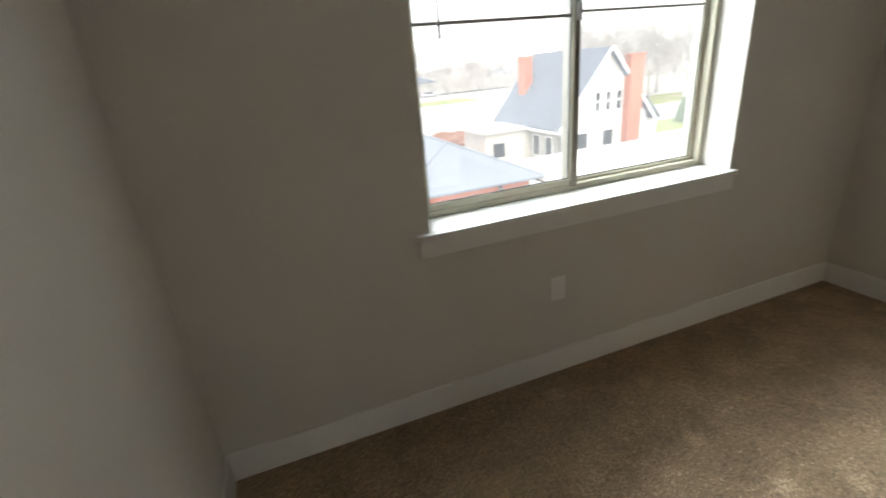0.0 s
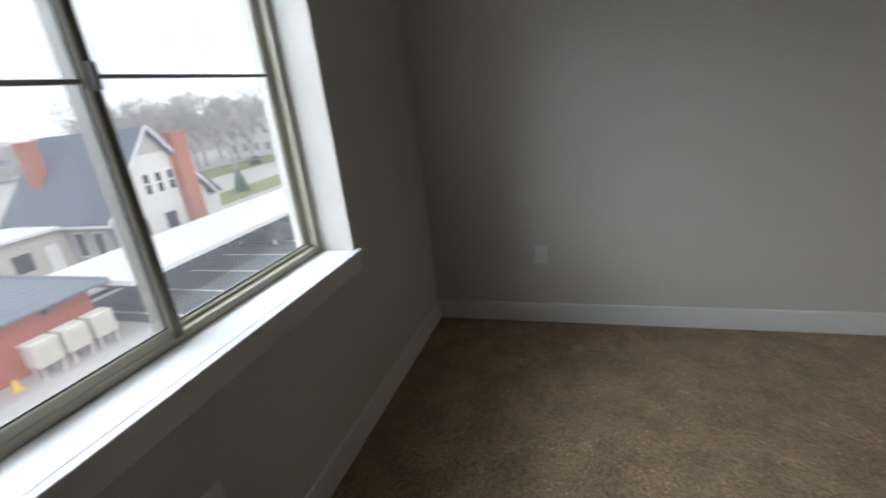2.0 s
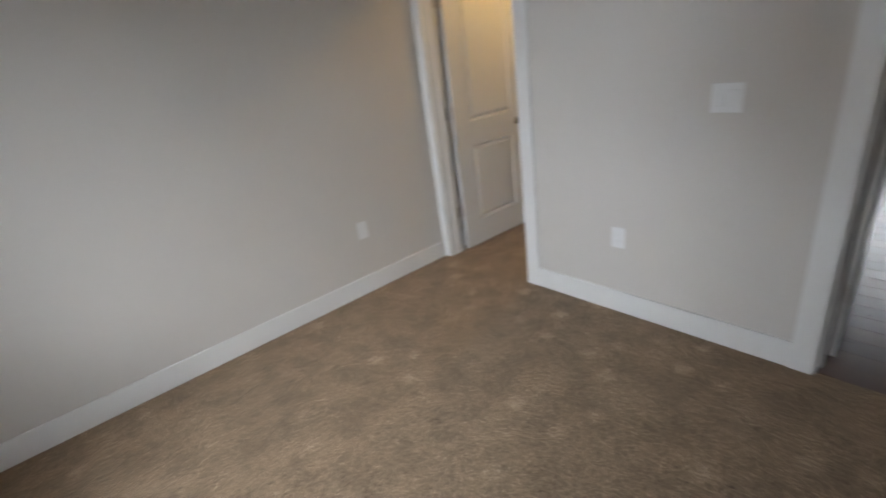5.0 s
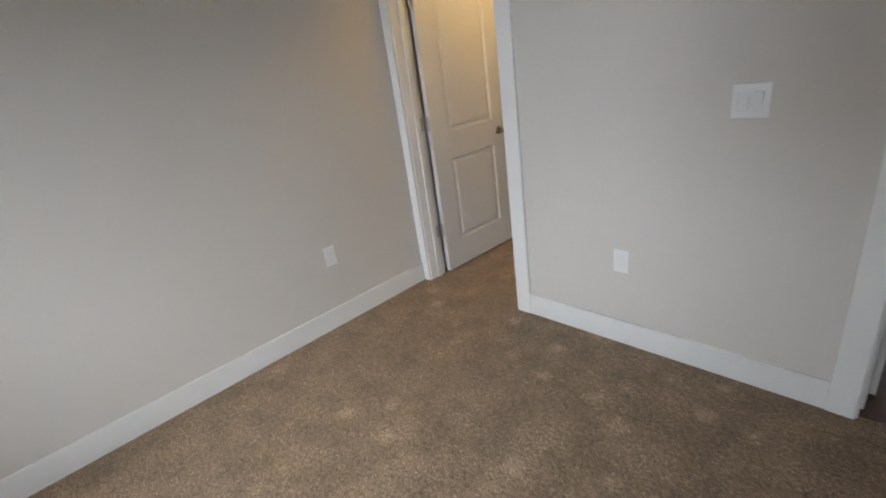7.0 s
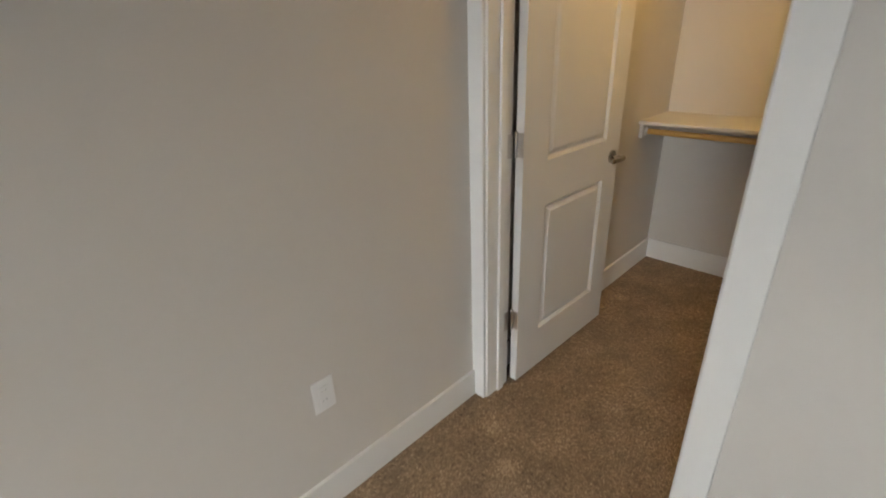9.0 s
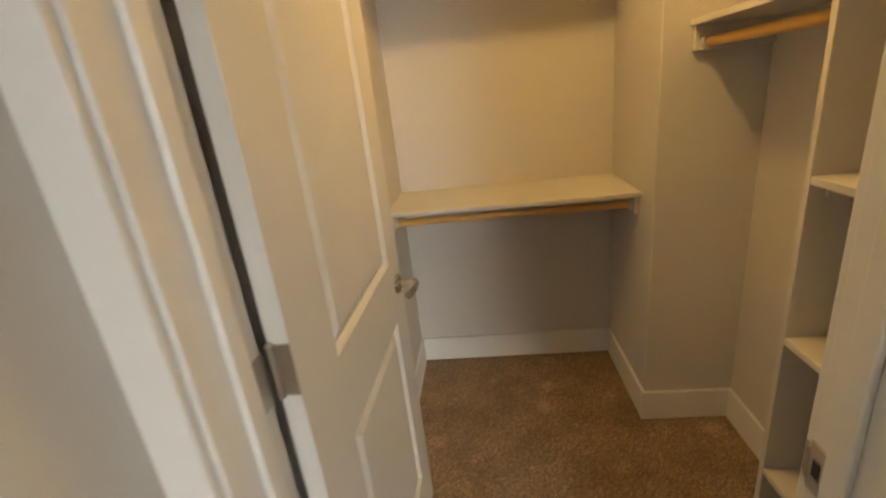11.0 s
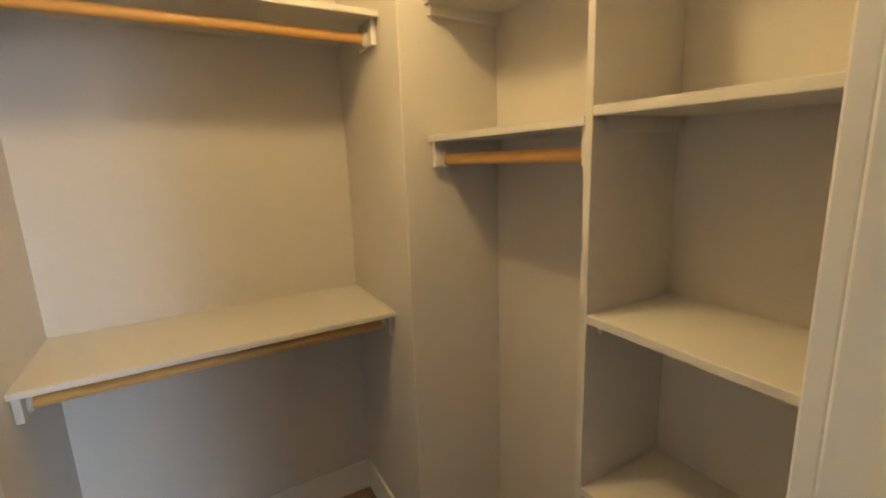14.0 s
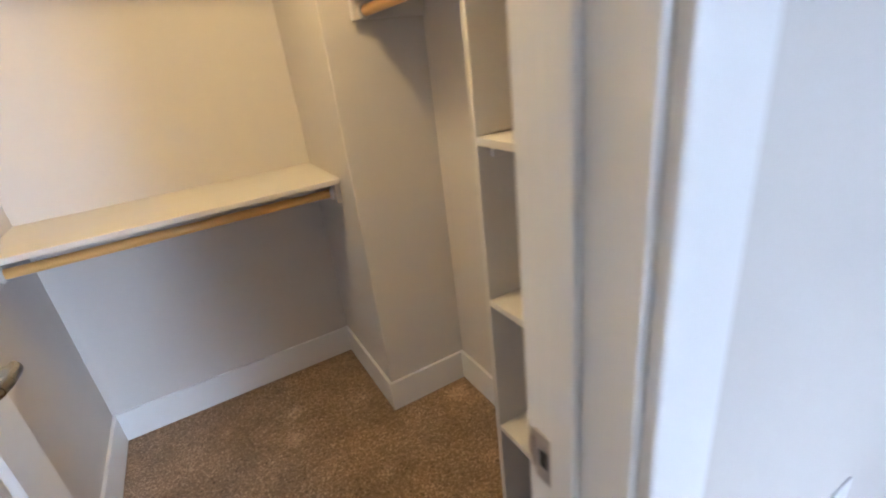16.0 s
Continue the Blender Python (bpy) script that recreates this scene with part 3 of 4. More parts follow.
# ---- closet ----
SF, SR = -1.441, CP                     # front edge of the back shelves, pillar face


def hang_shelf(z, label, tilt=0.0):
    """A shelf between the closet's side walls, on cleats, with a round rod below."""
    s = thing("closet_shelf", pose(CE, CB, z, 0, tilt, 0), label, "closet shelf", "hanging shelves on the closet's back wall")
    w, d = SR - CE, SF - CB
    part("board", boxes(((w + 0.001, 0.001, -0.019), (-0.001, d, 0.0)), bev=0.002, seg=2), M_SHELF, s)
    for x, dx in ((w + 0.001, 1), (-0.001, -1)):
        lo, hi = sorted((x, x + dx * 0.019))
        c = part("end_cleat", boxes(((lo, d - 0.150, -0.098), (hi, d - 0.028, -0.0195)), bev=0.0015), M_SHELF, s)
        bm = bmesh.new()
        rod(bm, (x + dx * 0.019, d - 0.085, -0.068), (x + dx * 0.030, d - 0.085, -0.068), 0.026, 0.022, 20)
        part("rod_socket", bm, M_SHELF, c, smooth=True)
    bm = bmesh.new()
    rod(bm, (w + 0.021, d - 0.085, -0.068), (-0.021, d - 0.085, -0.068), 0.0165, n=24)
    part("rod", bm, M_ROD, s, "honey-coloured wooden clothes rod", True)
    return s


hang_shelf(1.009, "white low closet shelf with a honey-coloured wooden rod")
hang_shelf(2.017, "white high closet shelf with a honey-coloured wooden rod", -0.7)

NF, ND = -1.133, -0.661                 # front edge of the niche shelves, divider's south face
tower = thing("closet_tower", pose(CW, ND, 0), "white built-in shelf tower with an upright panel", "shelf unit")
part("divider", boxes(((0.001, 0.0, 0.001), (NF - CW, 0.019, 2.06)), bev=0.0015), M_SHELF, tower)
for z in (0.388, 0.808, 1.218, 1.636, 2.03):
    part("shelf_board", boxes(((0.001, 0.0195, z - 0.019), (NF - CW, -SOUTH_T - ND - 0.001, z)), bev=0.0015), M_SHELF, tower)
    part("cleat", boxes(((0.001, 0.0195, z - 0.050), (NF - CW - 0.035, 0.030, z - 0.0195)), bev=0.0015), M_SHELF, tower)
    part("cleat", boxes(((0.001, -SOUTH_T - ND - 0.014, z - 0.058), (NF - CW - 0.035, -SOUTH_T - ND - 0.001, z - 0.0195)), bev=0.0015), M_SHELF, tower)


def niche_shelf(z, with_rod, label):
    s = thing("niche_shelf", pose(CW, PN, z, 0.6 if with_rod else 0.0, 0, 0), label, "closet shelf", "shelves in the closet niche")
    w, d = NF - CW, ND - PN
    part("board", boxes(((0.001, 0.001, -0.019), (w, d - 0.001, 0.0)), bev=0.002, seg=2), M_SHELF, s)
    low = -0.098 if with_rod else -0.05
    for y, dy in ((0.001, 1), (d - 0.001, -1)):
        lo, hi = sorted((y, y + dy * 0.019))
        part("end_cleat", boxes(((0.001, lo, low), (w - 0.012, hi, -0.0195)), bev=0.0015), M_SHELF, s)
    if with_rod:
        for y, dy in ((0.020, 1), (d - 0.020, -1)):
            bm = bmesh.new()
            rod(bm, (w - 0.055, y, -0.074), (w - 0.055, y + dy * 0.011, -0.074), 0.026, 0.022, 20)
            part("rod_socket", bm, M_SHELF, s, smooth=True)
        bm = bmesh.new()
        rod(bm, (w - 0.055, 0.0215, -0.074), (w - 0.055, d - 0.0215, -0.074), 0.0165, n=24)
        part("rod", bm, M_ROD, s, "honey-coloured wooden clothes rod", True)
    return s


niche_shelf(1.613, True, "white niche shelf with a short wooden rod")
niche_shelf(2.013, False, "white upper niche shelf on cleats")

lamp = thing("ceiling_light", pose(*LAMP, CEIL), "small ceiling light with a warm glowing glass globe", "ceiling light")
bm = bmesh.new()
rod(bm, (0, 0, -0.022), (0, 0, -0.001), 0.070, 0.076, 32)
rod(bm, (0, 0, -0.095), (0, 0, -0.020), 0.030, 0.036, 24)
part("base_ring", bm, M_NICKEL, lamp, smooth=True)
bm = bmesh.new()
bmesh.ops.create_uvsphere(bm, u_segments=28, v_segments=18, radius=0.078)
bmesh.ops.translate(bm, verts=bm.verts, vec=(0, 0, -0.162))
part("globe", bm, lit("warm_bulb_glass", (1.0, 0.675, 0.27), BULB), lamp, "warm glowing frosted globe", True)

# ---- living room window ----
far = thing("window_2", pose(0, LIV_S, 0), "far window with half-open white blinds", "window", kind="structure")
part("window_frame", frame_bm(FW[0], FW[1], FW[2], FW[3], -0.17, -0.10, 0.05), M_VINYL, far)
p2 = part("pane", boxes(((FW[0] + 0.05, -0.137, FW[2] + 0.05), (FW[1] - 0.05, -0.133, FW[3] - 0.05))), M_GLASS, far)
p2.visible_shadow = False
part("grid_bar", boxes(((FW[0] + 0.05, -0.13, 1.62), (FW[1] - 0.05, -0.12, 1.645)), bev=0.002), M_GRID, far)
part("sill", boxes(((FW[0] - 0.05, -0.10, FW[2] - 0.024), (FW[1] + 0.05, 0.03, FW[2])), bev=0.003), M_TRIM, far)
part("apron", boxes(((FW[0] - 0.03, 0.001, FW[2] - 0.10), (FW[1] + 0.03, 0.018, FW[2] - 0.0245)), bev=0.003), M_TRIM, far)
blind = thing("window_blind", pose((FW[0] + FW[1]) / 2, LIV_S - 0.055, FW[3] - 0.002), "white horizontal slat blind, half open", "blind")
part("head_rail", boxes(((-0.515, -0.025, -0.045), (0.515, 0.025, -0.002)), bev=0.003), M_SLAT, blind)
bm = boxes(((-0.51, -0.024, -0.0014), (0.51, 0.024, 0.0014)), bev=0.0006)
slat_mesh = mesh_of("slat", bm, M_SLAT)
for i in range(26):
    s = new("slat", slat_mesh)
    s.parent = blind
    s.matrix_local = pose(0, 0, -0.08 - i * 0.0425, -3, 0, 0)
part("bottom_rail", boxes(((-0.51, -0.024, -1.215), (0.51, 0.024, -1.195)), bev=0.003), M_SLAT, blind)

# ---- outdoors: ground ----
bm = bmesh.new()
bmesh.ops.create_grid(bm, x_segments=60, y_segments=60, size=1500, matrix=Matrix.Translation((0, 0, GROUND)))
single("ground", bm, M_GRAVEL, "pale worn concrete and gravel lot", "ground", kind="structure")


def sheet(name, xa, ya, xb, yb, z, material, label, category):
    return single(name, boxes(((xa, ya, GROUND - 0.05), (xb, yb, GROUND + z))), material, label, category, kind="structure")


sheet("parking_lot", 10.6, 8.0, 60, 27.4, 0.012, M_ASPHALT, "dark asphalt parking bays", "parking lot")
for i in range(12):
    single("bay_line", boxes(((11.35 + 2.62 * i, 19.2, GROUND + 0.0121), (11.47 + 2.62 * i, 25.2, GROUND + 0.017))), M_LINE, "white painted parking bay line", "bay line", "parking bay lines", kind="structure")
single("bay_line", boxes(((14.0, 17.2, GROUND + 0.0121), (40, 17.4, GROUND + 0.017))), M_LINE, "white painted lane line", "bay line", kind="structure")
sheet("lawn_far", 4, 100, 44, 113, 0.05, M_GRASS, "strip of dull green winter grass", "lawn")
sheet("lawn_near", 33, 38.3, 66, 44.5, 0.04, M_GRASS, "patchy green lawn beside the road", "lawn")
sheet("lawn_verge", 46, 57, 120, 68, 0.04, M_GRASS, "patchy green verge", "lawn")
sheet("road", -200, 131, 300, 139, 0.03, M_ASPHALT, "grey road in the distance", "road")
sheet("gravel_bed", 1.2, 19.8, 10.0, 22.75, 0.02, M_GRAVEL, "pale pebble bed along the orange wall", "gravel bed")

# ---- outdoors: orange building with a hipped roof ----
EAVE = -4.50
rb = thing("orange_building", pose(5.93, 22.8, GROUND), "low orange building with a grey hipped shingle roof", "building")
g0 = -GROUND
H1 = EAVE + g0
part("wall", boxes(((-3.5, 0, 0), (3.5, 0.25, H1)), ((-3.5, 0.25, 0), (-3.25, 19.5, H1)), ((3.25, 0.25, 0), (3.5, 19.5, H1)), ((-3.25, 19.25, 0), (3.25, 19.5, H1))), M_RED, rb)


def hip(w, y0, y1, z0, z1, run, t=0.14):
    """A hipped roof over x -w to w, with its ridge along y."""
    bm = bmesh.new()
    lo = [bm.verts.new(p) for p in ((-w, y0, z0), (w, y0, z0), (w, y1, z0), (-w, y1, z0))]
    up = [bm.verts.new((v.co.x, v.co.y, z0 + t)) for v in lo]
    a, b = bm.verts.new((0, y0 + run, z1)), bm.verts.new((0, y1 - run, z1))
    for i in range(4):
        bm.faces.new((lo[i], lo[(i + 1) % 4], up[(i + 1) % 4], up[i]))
    bm.faces.new(lo[::-1])
    bm.faces.new((up[0], up[1], a))
    bm.faces.new((up[1], up[2], b, a))
    bm.faces.new((up[2], up[3], b))
    bm.faces.new((up[3], up[0], a, b))
    bmesh.ops.recalc_face_normals(bm, faces=bm.faces)
    return bm


roof = part("roof", hip(4.11, -0.55, 20.3, H1 - 0.02, -2.52 + g0, 3.4), M_SHINGLE, rb, "grey-blue shingle hipped roof")
for x, y in ((-4.11, -0.55), (4.11, -0.55)):
    bm = bmesh.new()
    rod(bm, (x, y, H1 + 0.13), (0, 2.85, -2.50 + g0), 0.07, n=6)
    part("hip_cap", bm, M_SHINGLE, roof)
bm = bmesh.new()
rod(bm, (0, 2.85, -2.51 + g0), (0, 16.9, -2.51 + g0), 0.08, n=6)
part("ridge_cap", bm, M_SHINGLE, roof)
# shingle courses of the two slopes that face the windows
for k in range(1, 15):
    f = k / 15
    z = (H1 + 0.12) + (-2.52 + g0 - H1 - 0.12) * f
    y, w = -0.55 + 3.4 * f, 4.11 * (1 - f)
    part("shingle_course", boxes(((-w, y - 0.012, z - 0.012), (w, y + 0.012, z + 0.006))), M_SHINGLE, roof)
    part("shingle_course", boxes(((-w - 0.012, y, z - 0.012), (-w + 0.012, 16.8, z + 0.006))), M_SHINGLE, roof)
part("gutter", boxes(((-4.16, -0.63, H1 + 0.05), (4.16, -0.555, H1 + 0.11)), bev=0.02), M_SHINGLE, rb)
part("gutter", boxes(((-4.22, -0.55, H1 + 0.0), (-4.115, 20.0, H1 + 0.11)), bev=0.02), M_SHINGLE, rb)
bm = bmesh.new()
for a, b in (((-3.95, -0.6, H1), (-3.59, -0.07, H1 - 0.35)), ((-3.59, -0.07, H1 - 0.35), (-3.59, -0.07, 0.15)), ((-3.59, -0.07, 0.15), (-3.45, -0.45, 0.06))):
    rod(bm, a, b, 0.06, n=8)
part("downspout", bm, M_WHITE, rb)
part("shop_window", boxes(((-3.550, 1.0, 0.5), (-3.505, 3.6, 2.2))), M_DARKPANE, rb)
part("window_surround", boxes(((-3.570, 0.85, 0.35), (-3.505, 0.98, 2.3)), ((-3.570, 3.62, 0.35), (-3.505, 3.75, 2.3)), ((-3.570, 0.98, 2.21), (-3.505, 3.62, 2.3)), ((-3.610, 0.98, 0.35), (-3.505, 3.62, 0.49))), M_WHITE, rb)
bm = bmesh.new()
rod(bm, (1.7, -0.02, 2.12), (1.7, -0.22, 2.02), 0.09, 0.13, 12)
part("wall_lamp", bm, M_STEEL, rb)
part("wall_vent", boxes(((-0.6, -0.03, 1.0), (-0.5, 0.001, 1.1))), M_STEEL, rb)


def condenser(m):
    """Outdoor unit: casing with corner posts, louvres, a fan grille, on legs."""
    u = thing("condenser_unit", m, "off-white outdoor condenser unit on white legs", "condenser", "three condenser units by the orange wall")
    part("casing", boxes(((-0.43, -0.36, 0.52), (0.43, 0.36, 1.42)), bev=0.03, seg=2), M_UNIT, u)
    part("top_cover", boxes(((-0.46, -0.39, 1.42), (0.46, 0.39, 1.47)), bev=0.015), M_UNIT, u)
    for k in range(9):
        part("louvre", boxes(((-0.38, -0.375, 0.60 + k * 0.088), (0.38, -0.415, 0.645 + k * 0.088)), bev=0.004), M_UNIT, u)
    bm = bmesh.new()
    rod(bm, (0, 0, 1.47), (0, 0, 1.50), 0.30, 0.29, 24)
    part("fan_grille", bm, M_UNIT, u)
    for x in (-0.34, 0.34):
        for y in (-0.28, 0.28):
            part("leg", boxes(((x - 0.022, y - 0.022, 0.0), (x + 0.022, y + 0.022, 0.525))), M_WHITE, u)
    return u


c0 = condenser(pose(6.6, 21.75, GROUND + 0.02))
copy_thing(c0, pose(7.68, 21.75, GROUND + 0.02))
copy_thing(c0, pose(8.76, 21.75, GROUND + 0.02))
meter = thing("meter_box", pose(3.5, 22.1, GROUND + 0.02), "grey utility box on a post", "utility box")
part("post", boxes(((-0.06, -0.06, 0), (0.06, 0.06, 1.0))), M_UNIT, meter)
part("cabinet", boxes(((-0.2, -0.14, 0.95), (0.2, 0.14, 1.4)), bev=0.02), M_SHINGLE, meter)
for name, x, y, r, m_, lab, cat in (("blue_bucket", 4.5, 21.9, 0.2, M_BLUE, "small blue bucket on the pebble bed", "bucket"), ("yellow_cone", 5.6, 22.0, 0.17, M_YELLOW, "small yellow marker cone on the pebbles", "cone")):
    bm = bmesh.new()
    rod(bm, (0, 0, 0.0), (0, 0, 0.42), r * 0.9 if m_ is M_BLUE else r, r if m_ is M_BLUE else 0.05, 16)
    rod(bm, (0, 0, 0.40) if m_ is M_BLUE else (0, 0, 0), (0, 0, 0.44) if m_ is M_BLUE else (0, 0, 0.04), r * 1.08, n=16)
    single(name, bm, m_, lab, cat, at=pose(x, y, GROUND + 0.02))

# ---- outdoors: carport ----
cp = thing("carport", pose(10.12, 20.95, GROUND), "long white flat-roofed carport on steel posts", "carport")
CH = 2.20
part("roof_deck", boxes(((0, 0, CH), (26, 5.9, CH + 0.10)), bev=0.01), M_WHITE, cp)
part("fascia", boxes(((0, -0.06, CH - 0.12), (26, -0.002, CH + 0.14)), bev=0.01), M_WHITE, cp)
part("fascia", boxes(((-0.06, -0.06, CH - 0.12), (-0.002, 5.96, CH + 0.14)), bev=0.01), M_WHITE, cp)
part("fascia", boxes(((0, 5.902, CH - 0.12), (26, 5.96, CH + 0.14)), bev=0.01), M_WHITE, cp)
for y in (1.0, 3.0, 5.0):
    part("beam", boxes(((0.1, y - 0.08, CH - 0.25), (25.9, y + 0.08, CH - 0.002))), M_STEEL, cp)
for i in range(10):
    part("rib", boxes(((0.4 + i * 2.62, 0.1, CH - 0.45), (0.52 + i * 2.62, 5.8, CH - 0.252))), M_STEEL, cp)
    part("post", boxes(((0.39 + i * 2.62, 4.9, 0), (0.53 + i * 2.62, 5.1, CH - 0.45))), M_STEEL, cp)
part("rail", boxes(((0.1, 5.3, 0.55), (25.9, 5.42, 0.75))), M_STEEL, cp)

# ---- outdoors: house ----
hs = thing("white_house", pose(20.4, 36.1, GROUND), "white gabled house with a steep dark roof and brick chimneys", "house")
HW, HL, HB = 3.85, 5.9, 3.4                # half width, front and back of the house
HE = -3.6 + g0
HR = 1.68 + g0
ROOF_W = 4.25
part("wall", boxes(((-HW, -HL, 0), (-HW + 0.25, HB, HE + 0.4)), ((HW - 0.25, -HL, 0), (HW, HB, HE + 0.4))), M_STONE, hs, "grey stone side wall")


def gable(y, t, z0, z1, w0, w1, apex):
    bm = bmesh.new()
    prof = [(-w0, z0), (w0, z0), (w1, z1), (0, apex), (-w1, z1)]
    a = [bm.verts.new((x, y, z)) for x, z in prof]
    b = [bm.verts.new((x, y + t, z)) for x, z in prof]
    bm.faces.new(a)
    bm.faces.new(b[::-1])
    for i in range(5):
        bm.faces.new((a[i], b[i], b[(i + 1) % 5], a[(i + 1) % 5]))
    bmesh.ops.recalc_face_normals(bm, faces=bm.faces)
    return bm


SL = (HR - HE) / ROOF_W
front = part("gable_wall", gable(-HL, 0.25, 0, HE + SL * 0.4 - 0.1, HW, HW, HR - 0.2), M_SIDING, hs, "white clapboard gable wall")
part("gable_wall", gable(HB - 0.25, 0.25, 0, HE + SL * 0.4 - 0.1, HW, HW, HR - 0.2), M_SIDING, hs, "white clapboard gable wall")
top_h = 1.52
bm = bmesh.new()
wz = HR - 0.25 - top_h
tri = [(-top_h / SL, wz), (top_h / SL, wz), (0, HR - 0.25)]
a = [bm.verts.new((x, -HL - 0.03, z)) for x, z in tri]
b = [bm.verts.new((x, -HL - 0.002, z)) for x, z in tri]
bm.faces.new(a)
bm.faces.new(b[::-1])
for i in range(3):
    bm.faces.new((a[i], b[i], b[(i + 1) % 3], a[(i + 1) % 3]))
bmesh.ops.recalc_face_normals(bm, faces=bm.faces)
part("gable_shakes", bm, M_BEIGE, front, "beige shingled gable top")
for k in range(34):
    z = 0.3 + k * 0.18
    half = min(HW, (HR - 0.3 - z) / SL)
    if z < wz and half > 0.3:
        part("clapboard", boxes(((-half, -HL - 0.028, z), (half, -HL - 0.001, z + 0.165))), M_SIDING, front)


def slope(side, t=0.2, over=0.5):
    bm = bmesh.new()
    p = [(0, HR), (side * (ROOF_W + 0.05), HE)]
    q = [(0, HR - t), (side * (ROOF_W + 0.05), HE - t)]
    rows = []
    for y in (-HL - over, HB + over):
        rows.append([bm.verts.new((x, y, z)) for x, z in (p[0], p[1], q[1], q[0])])
    a_, b_ = rows
    bm.faces.new(a_)
    bm.faces.new(b_[::-1])
    for i in range(4):
        bm.faces.new((a_[i], b_[i], b_[(i + 1) % 4], a_[(i + 1) % 4]))
    bmesh.ops.recalc_face_normals(bm, faces=bm.faces)
    return bm


for side in (-1, 1):
    rf = part("roof", slope(side), M_HOUSE_ROOF, hs, "steep dark shingle roof slope")
    for k in range(1, 20):
        f = k / 20
        x, z = side * ROOF_W * f, HR - (HR - HE) * f
        part("shingle_course", boxes(((x - 0.014, -HL - 0.49, z - 0.05), (x + 0.012, HB + 0.49, z + 0.004))), M_HOUSE_ROOF, rf)
    bm = bmesh.new()
    for y in (-HL - 0.53,):
        p0, p1 = Vector((0, y, HR - 0.02)), Vector((side * (ROOF_W + 0.08), y, HE - 0.04))
        d = (p1 - p0)
        mm = Matrix.Translation((p0 + p1) / 2) @ d.to_track_quat("X", "Z").to_matrix().to_4x4() @ Matrix.Diagonal((d.length, 0.06, 0.17, 1))
        bmesh.ops.create_cube(bm, size=1, matrix=mm)
    part("barge_board", bm, M_WHITE, rf)
    part("eave_board", boxes(((side * ROOF_W - 0.06, -HL - 0.5, HE - 0.28), (side * ROOF_W + 0.06, HB + 0.5, HE - 0.1))), M_WHITE, rf)
for dx in (-0.75, 0.19, 1.14):
    w = part("gable_window", boxes(((dx - 0.23, -HL - 0.035, 4.14), (dx + 0.23, -HL - 0.026, 5.47))), M_DARKPANE, hs)
    part("sash_frame", boxes(((dx - 0.33, -HL - 0.07, 4.04), (dx - 0.21, -HL - 0.03, 5.57)), ((dx + 0.21, -HL - 0.07, 4.04), (dx + 0.33, -HL - 0.03, 5.57)),
                             ((dx - 0.21, -HL - 0.07, 5.45), (dx + 0.21, -HL - 0.03, 5.57)), ((dx - 0.21, -HL - 0.07, 4.04), (dx + 0.21, -HL - 0.03, 4.16)),
                             ((dx - 0.21, -HL - 0.06, 4.76), (dx + 0.21, -HL - 0.03, 4.86))), M_WHITE, w)
part("belt_board", boxes(((-HW, -HL - 0.06, 3.05), (HW, -HL - 0.029, 3.27)), bev=0.006), M_WHITE, front)
for y in (-4.4, -2.7):
    w = part("side_window", boxes(((-HW - 0.03, y - 0.45, 1.0), (-HW + 0.001, y + 0.45, 2.5))), M_DARKPANE, hs)
    part("sash_frame", boxes(((-HW - 0.06, y - 0.52, 0.95), (-HW - 0.001, y - 0.44, 2.58)), ((-HW - 0.06, y + 0.44, 0.95), (-HW - 0.001, y + 0.52, 2.58)), ((-HW - 0.06, y - 0.44, 2.5), (-HW - 0.001, y + 0.44, 2.58)), ((-HW - 0.06, y - 0.44, 0.92), (-HW - 0.001, y + 0.44, 1.0))), M_WHITE, w)
for x in (-2.0, 0.3):
    part("ground_window", boxes(((x - 0.45, -HL - 0.04, 1.6), (x + 0.45, -HL - 0.005, 2.7))), M_DARKPANE, hs)


def chimney(x, y, z0, z1, w, d):
    c = part("chimney", boxes(((x - w / 2, y - d / 2, z0), (x + w / 2, y + d / 2, z1))), M_BRICK, hs, "orange-red brick chimney")
    part("chimney_cap", boxes(((x - w / 2 - 0.07, y - d / 2 - 0.07, z1), (x + w / 2 + 0.07, y + d / 2 + 0.07, z1 + 0.18)), bev=0.02), M_BRICK, c)
    n = int((z1 - z0) / 0.28)
    for k in range(n):
        z = z0 + 0.28 * k + 0.02
        part("brick_course", boxes(((x - w / 2 - 0.012, y - d / 2 - 0.012, z), (x + w / 2 + 0.012, y + d / 2 + 0.012, z + 0.22))), M_BRICK, c)
    return c


chimney(2.1, -HL - 0.40, 0, 0.90 + g0, 1.15, 0.66)
chimney(-2.2, 1.7, 5.0, 1.35 + g0, 0.75, 1.0)
part("right_wing", boxes(((HW, -5.6, 0), (HW + 1.35, 3.2, 3.2))), M_SIDING, hs)
bm = bmesh.new()
pv = [bm.verts.new(p) for p in ((HW, -5.9, 4.75), (HW, 3.4, 4.75), (HW + 1.5, 3.4, 3.2), (HW + 1.5, -5.9, 3.2), (HW, -5.9, 4.55), (HW, 3.4, 4.55), (HW + 1.5, 3.4, 3.0), (HW + 1.5, -5.9, 3.0))]
for f in ((0, 1, 2, 3), (7, 6, 5, 4), (0, 3, 7, 4), (1, 5, 6, 2), (3, 2, 6, 7), (0, 4, 5, 1)):
    bm.faces.new([pv[i] for i in f])
bmesh.ops.recalc_face_normals(bm, faces=bm.faces)
part("wing_roof", bm, M_HOUSE_ROOF, hs)
part("porch", boxes(((-HW - 4.0, -1.6, 0), (-HW - 0.001, 2.4, 2.95))), M_BEIGE, hs, "beige flat-roofed side porch")
